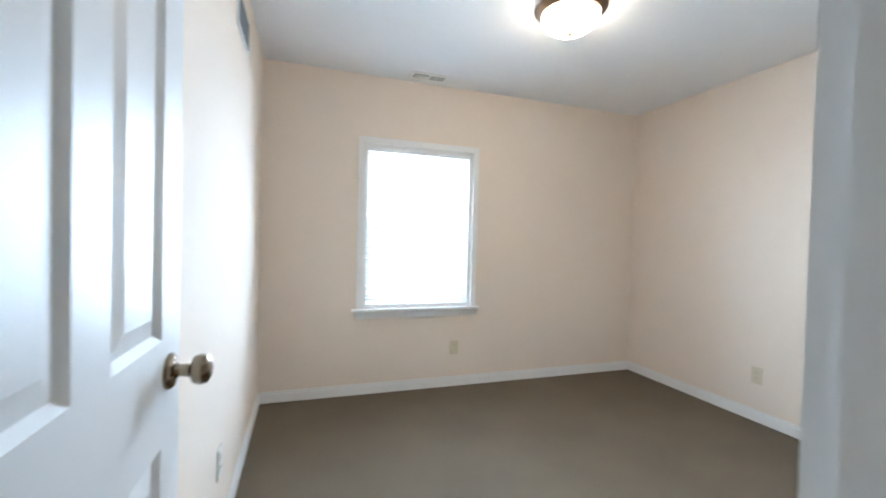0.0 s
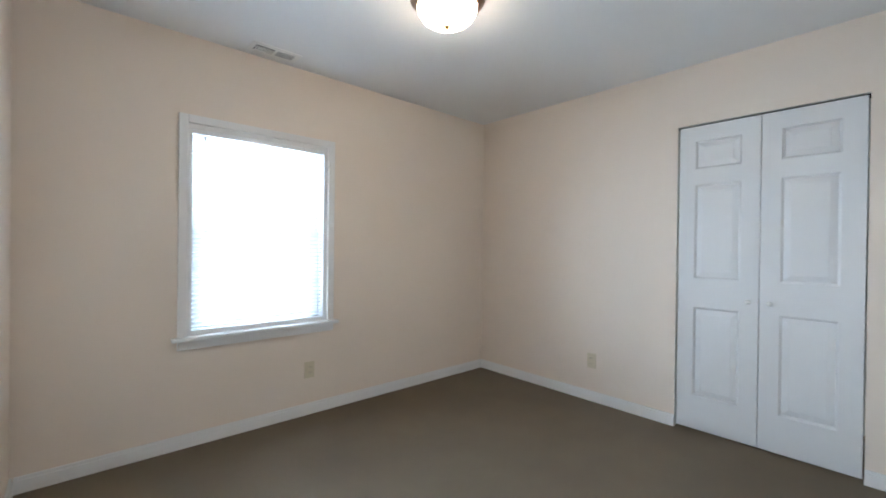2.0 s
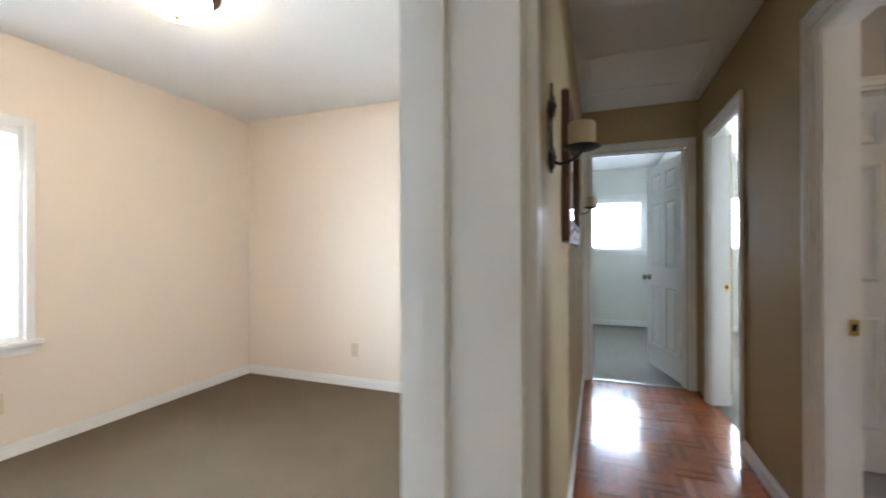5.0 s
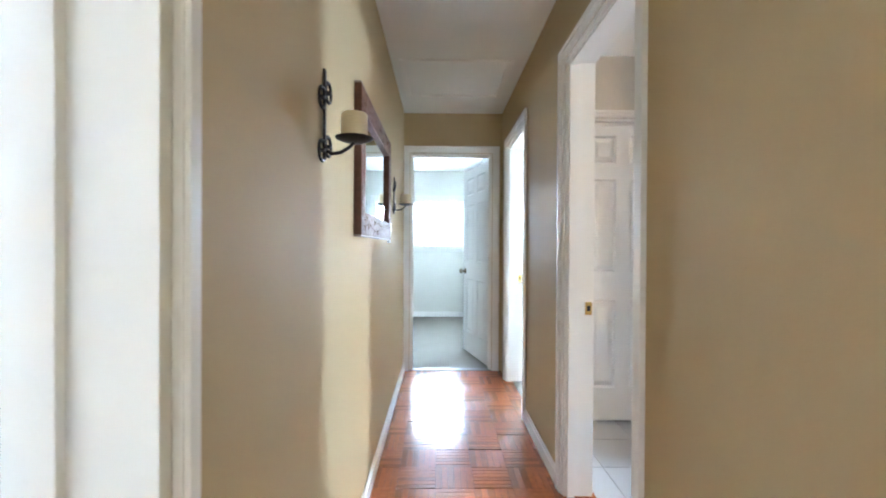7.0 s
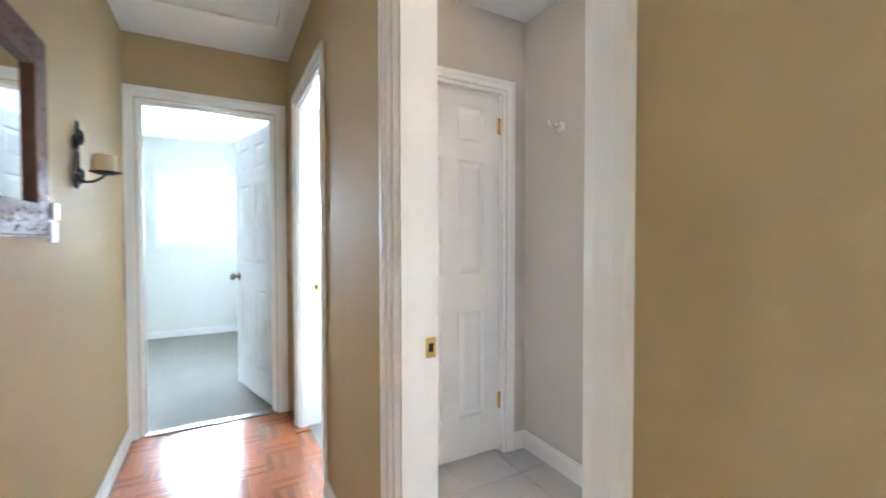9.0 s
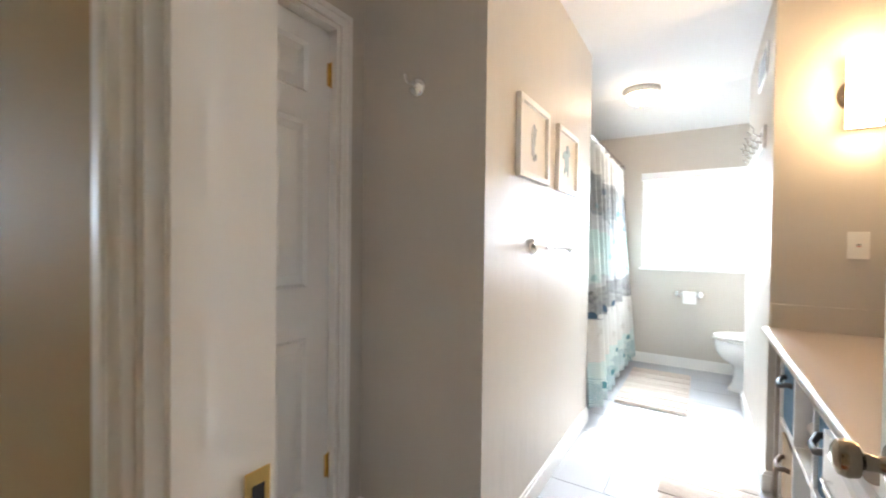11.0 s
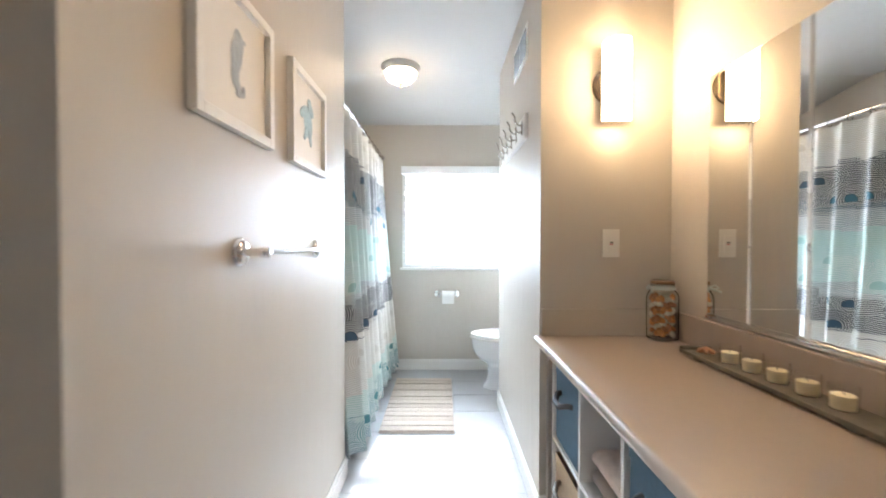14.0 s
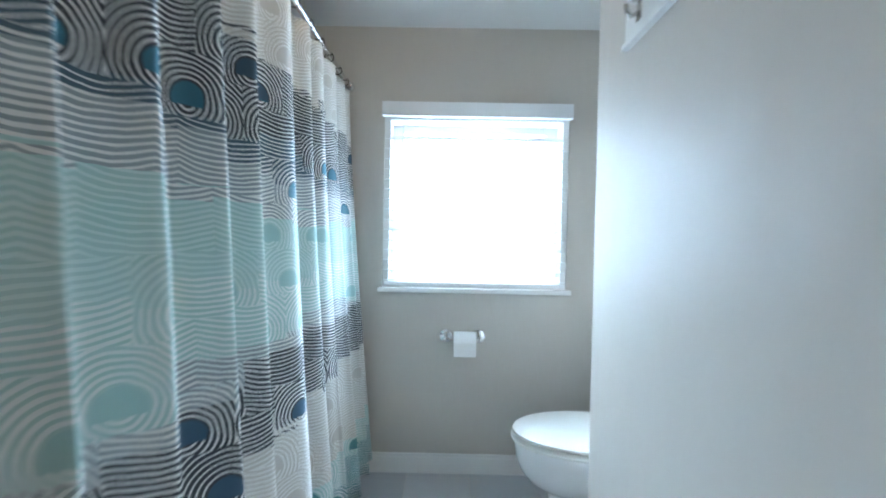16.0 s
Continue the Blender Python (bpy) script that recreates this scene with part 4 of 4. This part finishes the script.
for a in range(6):
    rod(bm, (0, 0, 0.012), (0.03 * math.cos(a), 0.03 * math.sin(a), 0.006), 0.011, 8, 0.004)
part("shell_body", bm, shells[2], star, "", True)

# ---- bath: walls ----
FRAME = mat("whitewashed_frame", (0.84, 0.82, 0.78), 0.5, vary=0.08, scale=40, bump=0.3, bump_scale=90)
PAPER = mat("print_paper", (0.82, 0.79, 0.74), 0.8, vary=0.03, scale=12)
INK = mat("blue_grey_ink", (0.42, 0.45, 0.47), 0.8, vary=0.35, scale=70)
INKB = mat("blue_green_ink", (0.36, 0.47, 0.50), 0.8, vary=0.4, scale=70)


def picture(y0, y1, label, blobs, ink):
    w, h = y0 - y1, 0.337
    p = thing("framed_picture", label, "picture", on_wall(PX, y0, 1.463, "-x") @ pose(-w, 0, 0), "bath pictures")
    bm = B()
    f = 0.026
    for a, b, c, d in ((0, f, 0, h), (w - f, w, 0, h), (f, w - f, 0, f), (f, w - f, h - f, h)):
        box(bm, a, b, 0.0, 0.022, c, d, 0.002)
    part("frame", bm, FRAME, p)
    part("mat_board", box(B(), f - 0.002, w - f + 0.002, 0.001, 0.006, f - 0.002, h - f + 0.002), PAPER, p, "off-white print sheet")
    bm = B()
    for i, (u, v, su, sv, rot) in enumerate(blobs):
        lathe(bm, [(1.0, 0.0), (1.0, 0.4), (0.02, 0.42)], pose(w * u, 0.0064, h * v, -90) @ Matrix.Rotation(radians(rot), 4, "Z") @ Matrix.Diagonal((su, sv, 0.001 + 0.0012 * i, 1)), 18)
    part("print", bm, ink, p, "faded blue-grey sea animal print")


picture(-2.55, -2.922, "white framed print of a sea horse", [(0.47, 0.66, 0.022, 0.03, 20), (0.43, 0.68, 0.02, 0.007, 15), (0.5, 0.56, 0.026, 0.045, -10), (0.52, 0.44, 0.018, 0.04, -5), (0.50, 0.35, 0.011, 0.03, 25), (0.46, 0.29, 0.02, 0.008, 10), (0.42, 0.32, 0.007, 0.014, 0)], INK)
picture(-3.07, -3.447, "white framed print of a sea turtle", [(0.5, 0.52, 0.045, 0.06, 25), (0.42, 0.68, 0.02, 0.035, 60), (0.63, 0.60, 0.018, 0.04, -60), (0.44, 0.36, 0.012, 0.03, 20), (0.58, 0.38, 0.012, 0.028, -30), (0.47, 0.72, 0.018, 0.022, 0)], INKB)

tb = thing("towel_bar", "chrome towel bar with round rosettes, empty", "towel bar", on_wall(PX, -3.055, 1.174, "-x"))
for x in (-0.30, 0.30):
    bm = lathe(B(), [(0.0, 0.016), (0.024, 0.016), (0.033, 0.011), (0.038, 0.004), (0.038, 0.0)], pose(x, 0, 0, -90), 26)
    lathe(bm, [(0.012, 0.010), (0.009, 0.03), (0.009, 0.050), (0.0135, 0.056), (0.0145, 0.066), (0.0135, 0.076), (0.0, 0.078)], pose(x, 0, 0, -90), 22)
    part("post", bm, CHROME, tb, "", True)
part("bar", rod(B(), (-0.335, 0.066, 0), (0.335, 0.066, 0), 0.008, 18), CHROME, tb, "", True)

hk = thing("robe_hook", "chrome robe hook on a round rosette", "hook", on_wall(2.632, PY0, 1.782, "+y") @ Matrix.Scale(1.25, 4))
part("rosette", lathe(B(), [(0.0, 0.018), (0.018, 0.016), (0.028, 0.008), (0.031, 0.0)], pose(0, 0, 0, -90), 26), CHROME, hk, "", True)
part("hook_arm", tube(B(), [(0, 0.012, 0), (0, 0.035, -0.004), (0.0, 0.052, 0.004), (0.0, 0.062, 0.022)], 0.006), CHROME, hk, "", True)

rk = thing("hook_rack", "white moulded board with five brushed nickel coat hooks", "coat rack", on_wall(NX, -4.177, 1.785, "+x"))
part("board", box(box(B(), -0.40, 0.40, 0.0, 0.014, -0.055, 0.055, 0.003), -0.41, 0.41, 0.0, 0.02, -0.07, -0.055, 0.003), WHITE, rk, "white painted board")
STEEL = mat("brushed_nickel", (0.55, 0.53, 0.5), 0.25, 1.0, vary=0.06)
for k in range(5):
    x = -0.32 + 0.16 * k
    bm = box(B(), x - 0.012, x + 0.012, 0.013, 0.018, -0.035, 0.035, 0.003)
    tube(bm, [(x, 0.016, 0.012), (x, 0.034, 0.016), (x, 0.050, 0.032), (x, 0.053, 0.060), (x, 0.063, 0.074)], 0.0045, 10)
    tube(bm, [(x, 0.016, -0.018), (x, 0.035, -0.024), (x, 0.045, -0.012), (x, 0.047, 0.004)], 0.005, 10)
    lathe(bm, [(0.0, -0.007), (0.007, 0.0), (0.0, 0.007)], pose(x, 0.065, 0.077), 12)
    part("coat_hook", bm, STEEL, rk, "brushed nickel double hook", True)

tp = thing("paper_holder", "chrome toilet paper holder", "paper holder", on_wall(1.795, BB, 0.715, "+y"))
for x in (-0.085, 0.085):
    bm = lathe(B(), [(0.0, 0.012), (0.022, 0.012), (0.033, 0.006), (0.035, 0.0)], pose(x, 0, 0, -90), 24)
    lathe(bm, [(0.009, 0.01), (0.009, 0.055), (0.013, 0.06), (0.013, 0.075), (0.0, 0.078)], pose(x, 0, 0, -90), 18)
    part("post", bm, CHROME, tp, "", True)
part("roller", rod(B(), (-0.085, 0.067, 0), (0.085, 0.067, 0), 0.007), CHROME, tp, "", True)
rl = thing("paper_roll", "white toilet paper roll on its holder", "toilet paper", on_wall(1.795, BB, 0.715, "+y"))
PAPERW = mat("tissue_paper", (0.86, 0.86, 0.85), 0.95, vary=0.03, scale=60, bump=0.4, bump_scale=200)
bm = lathe(B(), [(0.02, -0.055), (0.05, -0.055), (0.05, 0.055), (0.02, 0.055), (0.02, -0.055)], pose(-0.01, 0.067, -0.014, 0, 90, 0), 30)
box(bm, -0.065, 0.045, 0.1145, 0.1165, -0.078, -0.012)
part("roll", bm, PAPERW, rl, "", True)

# toilet, facing away from the vanity wall
PORC = mat("white_porcelain", (0.86, 0.86, 0.86), 0.08, vary=0.01)
wc = thing("toilet", "white porcelain toilet with its lid closed", "toilet", pose(0.885, -5.14, 0) @ Matrix.Diagonal((1, 1, 1.05, 1)))


def oval(bm, rings, seg=36):
    """Rings of (front x, back x, half width, z), egg shaped."""
    made = []
    for xf, xb, hw, z in rings:
        c, ring = (xb + (xf - xb) * 0.42), []
        for k in range(seg):
            a = 2 * math.pi * k / seg
            x = c + (xf - c) * math.cos(a) if math.cos(a) > 0 else c + (c - xb) * math.cos(a)
            ring.append(bm.verts.new((x, hw * math.sin(a), z)))
        made.append(ring)
    for lo, hi in zip(made, made[1:]):
        for k in range(seg):
            bm.faces.new((lo[k], lo[(k + 1) % seg], hi[(k + 1) % seg], hi[k]))
    bm.faces.new(made[0][::-1]), bm.faces.new(made[-1])
    return bm


part("bowl", oval(B(), [(0.61, 0.14, 0.118, 0.0), (0.605, 0.14, 0.115, 0.018), (0.582, 0.15, 0.098, 0.05), (0.570, 0.16, 0.09, 0.11), (0.568, 0.165, 0.09, 0.165), (0.580, 0.17, 0.098, 0.190), (0.612, 0.175, 0.120, 0.210), (0.652, 0.18, 0.146, 0.235), (0.682, 0.185, 0.167, 0.270), (0.699, 0.19, 0.179, 0.310), (0.706, 0.19, 0.184, 0.350), (0.707, 0.19, 0.185, 0.376), (0.700, 0.2, 0.178, 0.386)]), PORC, wc, "", True)
part("seat", oval(B(), [(0.70, 0.20, 0.176, 0.387), (0.722, 0.19, 0.193, 0.391), (0.724, 0.19, 0.195, 0.400), (0.712, 0.2, 0.186, 0.406), (0.68, 0.2, 0.16, 0.407)]), PLASTIC, wc, "white seat ring", True)
part("lid", oval(B(), [(0.67, 0.20, 0.155, 0.4075), (0.70, 0.20, 0.176, 0.4125), (0.719, 0.19, 0.190, 0.416), (0.716, 0.19, 0.188, 0.426), (0.69, 0.2, 0.170, 0.433), (0.5, 0.3, 0.06, 0.438)]), PLASTIC, wc, "white closed lid", True)
part("tank", box(B(), 0.01, 0.20, -0.22, 0.22, 0.38, 0.73, 0.02), PORC, wc, "", True)
part("tank_lid", box(B(), 0.0, 0.21, -0.23, 0.23, 0.732, 0.765, 0.01), PORC, wc, "", True)

# ---- shower curtain ----
def curtain_material():
    m = bpy.data.materials.new("scallop_print_cloth")
    m.use_nodes = True
    n, l = m.node_tree.nodes, m.node_tree.links
    b = n["Principled BSDF"]
    b.inputs["Roughness"].default_value = 0.8
    uv = n.new("ShaderNodeUVMap")

    def math_(op, a, c=None):
        x = n.new("ShaderNodeMath")
        x.operation = op
        for i, v in enumerate((a, c)):
            if v is None:
                continue
            if isinstance(v, (int, float)):
                x.inputs[i].default_value = v
            else:
                l.new(v, x.inputs[i])
        return x.outputs[0]

    wob = n.new("ShaderNodeTexNoise")
    wob.inputs["Scale"].default_value, wob.inputs["Detail"].default_value = 14, 2
    l.new(uv.outputs[0], wob.inputs["Vector"])
    sep = n.new("ShaderNodeSeparateXYZ")
    l.new(uv.outputs[0], sep.inputs[0])
    wv = math_("MULTIPLY", math_("SUBTRACT", wob.outputs["Fac"], 0.5), 0.014)
    u, v = math_("ADD", sep.outputs[0], wv), math_("ADD", sep.outputs[1], wv)
    CWD, RH = 0.17, 0.13
    row = math_("FLOOR", math_("DIVIDE", v, RH))
    us = math_("ADD", math_("DIVIDE", u, CWD), math_("MULTIPLY", row, 0.37))
    col = math_("FLOOR", us)
    du = math_("MULTIPLY", math_("SUBTRACT", math_("SUBTRACT", us, col), 0.5), CWD)
    dv = math_("SUBTRACT", math_("SUBTRACT", v, math_("MULTIPLY", row, RH)), 0.035)
    r = math_("SQRT", math_("ADD", math_("MULTIPLY", du, du), math_("MULTIPLY", dv, dv)))
    comb = n.new("ShaderNodeCombineXYZ")
    l.new(col, comb.inputs[0]), l.new(row, comb.inputs[1])
    wn_ = n.new("ShaderNodeTexWhiteNoise")
    l.new(comb.outputs[0], wn_.inputs["Vector"])
    rand = wn_.outputs["Value"]
    # arcs of two kinds, of a weight that differs from scale to scale
    weight = math_("SUBTRACT", math_("MULTIPLY", wn_.outputs["Color"], 0.6), 0.36)
    zc = math_("DIVIDE", v, 2.0)
    inky = math_("ADD", math_("MULTIPLY", math_("GREATER_THAN", zc, 0.70), math_("LESS_THAN", zc, 0.85)), math_("MULTIPLY", math_("GREATER_THAN", zc, 0.335), math_("LESS_THAN", zc, 0.44)))
    weight = math_("SUBTRACT", weight, math_("MULTIPLY", inky, 0.38))
    arcs = math_("GREATER_THAN", math_("SINE", math_("MULTIPLY", r, 2 * math.pi / 0.0112)), weight)
    flat = math_("GREATER_THAN", math_("SINE", math_("MULTIPLY", math_("ADD", v, math_("MULTIPLY", math_("MULTIPLY", du, du), -2.2)), 2 * math.pi / 0.0112)), weight)
    pick = math_("GREATER_THAN", rand, 0.6)
    lines = math_("ADD", math_("MULTIPLY", arcs, pick), math_("MULTIPLY", flat, math_("SUBTRACT", 1.0, pick)))
    disc = math_("MULTIPLY", math_("MULTIPLY", math_("LESS_THAN", r, 0.034), math_("GREATER_THAN", dv, -0.012)), math_("GREATER_THAN", rand, 0.6))
    lines = math_("MAXIMUM", lines, disc)
    # colour of the lines by height, in rows, with a jump from cell to cell
    height = math_("DIVIDE", math_("ADD", v, math_("MULTIPLY", math_("SUBTRACT", rand, 0.5), 0.07)), 2.0)

    def ramp(stops):
        c = n.new("ShaderNodeValToRGB")
        c.color_ramp.interpolation = "CONSTANT"
        e = c.color_ramp.elements
        e[0].position, e[0].color = stops[0][0], (*stops[0][1], 1)
        e[1].position, e[1].color = stops[1][0], (*stops[1][1], 1)
        for p, cl in stops[2:]:
            x = e.new(p)
            x.color = (*cl, 1)
        l.new(height, c.inputs[0])
        return c.outputs[0]

    dark, teal, aqua, grey = (0.018, 0.027, 0.04), (0.03, 0.20, 0.25), (0.50, 0.68, 0.64), (0.66, 0.64, 0.59)
    white, pale, mist = (0.90, 0.90, 0.87), (0.84, 0.89, 0.87), (0.34, 0.39, 0.41)
    line_c = ramp([(0.0, teal), (0.05, (0.12, 0.34, 0.36)), (0.12, aqua), (0.175, grey), (0.335, dark), (0.435, mist), (0.465, aqua), (0.53, (0.54, 0.70, 0.67)), (0.58, aqua), (0.635, mist), (0.69, (0.05, 0.10, 0.14)), (0.73, dark), (0.85, grey)])
    base_c = ramp([(0.0, white), (0.06, pale), (0.175, white), (0.45, pale), (0.55, (0.70, 0.83, 0.80)), (0.635, white), (0.85, white)])
    disc_c = ramp([(0.0, teal), (0.06, teal), (0.175, grey), (0.335, (0.02, 0.09, 0.17)), (0.45, (0.40, 0.62, 0.60)), (0.635, (0.02, 0.17, 0.25)), (0.80, (0.02, 0.08, 0.14))])
    tint = n.new("ShaderNodeMix")
    tint.data_type = "RGBA"
    l.new(math_("MULTIPLY", disc, 0.85), tint.inputs["Factor"])
    l.new(line_c, tint.inputs["A"]), l.new(disc_c, tint.inputs["B"])
    keep = n.new("ShaderNodeMix")
    keep.data_type = "RGBA"
    l.new(math_("LESS_THAN", height, 0.84), keep.inputs["Factor"])
    l.new(line_c, keep.inputs["A"]), l.new(tint.outputs["Result"], keep.inputs["B"])
    mix = n.new("ShaderNodeMix")
    mix.data_type = "RGBA"
    l.new(math_("MULTIPLY", lines, 0.95), mix.inputs["Factor"])
    l.new(base_c, mix.inputs["A"]), l.new(keep.outputs["Result"], mix.inputs["B"])
    l.new(mix.outputs["Result"], b.inputs["Base Color"])
    fine = n.new("ShaderNodeTexNoise")
    fine.inputs["Scale"].default_value = 300
    bp = n.new("ShaderNodeBump")
    bp.inputs["Strength"].default_value, bp.inputs["Distance"].default_value = 0.3, 0.001
    l.new(fine.outputs["Fac"], bp.inputs["Height"]), l.new(bp.outputs["Normal"], b.inputs["Normal"])
    tr = n.new("ShaderNodeBsdfTranslucent")
    l.new(mix.outputs["Result"], tr.inputs["Color"])
    ms = n.new("ShaderNodeMixShader")
    ms.inputs[0].default_value = 0.12
    l.new(b.outputs[0], ms.inputs[1]), l.new(tr.outputs[0], ms.inputs[2])
    l.new(ms.outputs[0], n["Material Output"].inputs["Surface"])
    return m


cur = thing("shower_curtain", "white and teal scallop-print cloth shower curtain, drawn closed", "shower curtain", pose(2.40, PY1, 0))
bm = B()
uvl = bm.loops.layers.uv.new("UVMap")
NU, NV, LEN, TOP, BOT = 300, 40, 1.72, 1.955, 0.07
grid, arc = [], 0.0
last = None
for i in range(NU + 1):
    s = i / NU
    ph = 2 * math.pi * (9.5 * s + 0.25 * math.sin(7 * s) + 0.12 * math.sin(19 * s))
    colv = []
    for j in range(NV + 1):
        z = BOT + (TOP - BOT) * j / NV
        f = 1 - j / NV
        amp = 0.018 + 0.030 * f + 0.006 * math.sin(5 * s + 3 * f)
        x = amp * math.sin(ph) + 0.22 * amp * math.sin(2.1 * ph + 1.5 * f) - 0.10 * f ** 1.3
        y = -0.006 - LEN * s - 0.010 * math.sin(2 * ph) * f
        colv.append(bm.verts.new((x, y, z)))
    if last:
        arc += (colv[NV // 2].co - last[NV // 2].co).length
    grid.append((arc, colv))
    last = colv
for (a0, c0), (a1, c1) in zip(grid, grid[1:]):
    for j in range(NV):
        f = bm.faces.new((c0[j], c1[j], c1[j + 1], c0[j + 1]))
        for lp, (aa, jj) in zip(f.loops, ((a0, j), (a1, j), (a1, j + 1), (a0, j + 1))):
            lp[uvl].uv = (aa, BOT + (TOP - BOT) * jj / NV)
cl = part("cloth", bm, curtain_material(), cur, "", True)
sol = cl.modifiers.new("thickness", "SOLIDIFY")
sol.thickness = 0.0015
rd = thing("curtain_rod", "straight chrome shower curtain rod", "curtain rod", pose(2.40, PY1, 1.985))
part("tube", rod(B(), (0, -0.002, 0), (0, BB - PY1 + 0.002, 0), 0.0125, 18), CHROME, rd, "", True)
for y, q in ((-0.001, 90), (BB - PY1 + 0.001, -90)):
    part("flange", lathe(B(), [(0.0, 0.02), (0.018, 0.02), (0.026, 0.01), (0.03, 0.0)], pose(0, y, 0, q), 20), CHROME, rd, "", True)
RINGM = mat("dark_curtain_ring", (0.05, 0.04, 0.035), 0.4, 0.7)
ring_me = mesh("curtain_ring", tube(B(), [(0.019 * math.cos(a), 0, 0.019 * math.sin(a) - 0.008) for a in np.linspace(0, 2 * math.pi, 17)], 0.002, 6), RINGM, True)
for k in range(13):
    r_ = new("curtain_ring", ring_me)
    r_.location = (2.40, PY1 - 0.05 - k * 0.135, 1.985)
    tagged(r_, "small dark metal ring holding the curtain", "curtain ring", "curtain rings")


# ---- bath mats ----
def bath_mat(x0, x1, y0, y1, label):
    mt = thing("bath_mat", label, "bath mat", pose((x0 + x1) / 2, (y0 + y1) / 2, 0.0), "bath mats")
    w, ln = x1 - x0, y1 - y0
    part("backing", box(B(), -w / 2, w / 2, -ln / 2, ln / 2, 0.0008, 0.009, 0.003), bpy.data.materials["mat_pale"], mt)
    n = int(ln / 0.072)
    for k in range(n):
        a = -ln / 2 + 0.008 + k * (ln - 0.016) / n
        bm = B()
        hh = 0.018 + random.uniform(-0.002, 0.003)
        box(bm, -w / 2 + 0.004, w / 2 - 0.004, a + 0.002, a + (ln - 0.016) / n - 0.002, 0.006, hh, 0.005)
        part("rib", bm, bpy.data.materials["mat_tan" if k % 5 in (1, 3) else "mat_pale"], mt, "", True)


mat("mat_pale", (0.66, 0.57, 0.495), 0.95, vary=0.15, scale=40, bump=1.0, bump_scale=350)
mat("mat_tan", (0.61, 0.515, 0.44), 0.95, vary=0.15, scale=40, bump=1.0, bump_scale=350)
bath_mat(1.757, 2.235, -5.30, -4.29, "ribbed beige striped cotton bath mat")
bath_mat(1.44, 1.855, -3.49, -2.72, "ribbed beige cotton bath mat beside the vanity")

# ---- floors, piece by piece ----
floor_bath = bpy.data.objects["floor_bath"]
TS = 0.318
tile_me = mesh("tile", box(B(), 0.002, TS - 0.002, 0.002, TS - 0.002, -0.012, 0.0, 0.0015), TILE)


def inside_bath(x, y):
    return x + TS > VX and x < 3.05 and y + TS > BB and y < HR - 0.06


for i in range(-5, 4):
    for j in range(0, 14):
        x, y = 2.068 + i * TS, BB + 0.01 + j * TS
        if inside_bath(x, y):
            x1, y1 = min(x + TS, 3.05), min(y + TS, HR - 0.061)
            me = tile_me
            if x1 - x < TS - 1e-6 or y1 - y < TS - 1e-6:
                if x1 - x < 0.02 or y1 - y < 0.02:
                    continue
                me = mesh("tile", box(B(), 0.002, x1 - x - 0.002, 0.002, y1 - y - 0.002, -0.012, 0.0, 0.0015), TILE)
            t = new("tile", me)
            t.parent, t.location = floor_bath, (x, y, 0)

floor_hall = bpy.data.objects["floor_hall"]
PB = 0.19
bm = B()
for k in range(6):
    box(bm, 0.0006, PB - 0.0006, k * PB / 6 + 0.0006, (k + 1) * PB / 6 - 0.0006, -0.008, 0.0, 0.0008)
block_me = mesh("parquet_block", bm, PARQUET)
ny = 6
for i in range(26):
    for j in range(ny):
        x, y = EX - 0.006 - (i + 1) * PB, HL + 0.06 - (j + 1) * PB
        p = new("parquet_block", block_me)
        p.parent = floor_hall
        turn = (i + j) % 2 == 0
        tiltx = random.uniform(-0.5, 0.5)
        p.matrix_local = pose(x + (PB if turn else 0), y, random.uniform(-0.0004, 0.0004), tiltx, random.uniform(-0.5, 0.5), 90 if turn else 0)
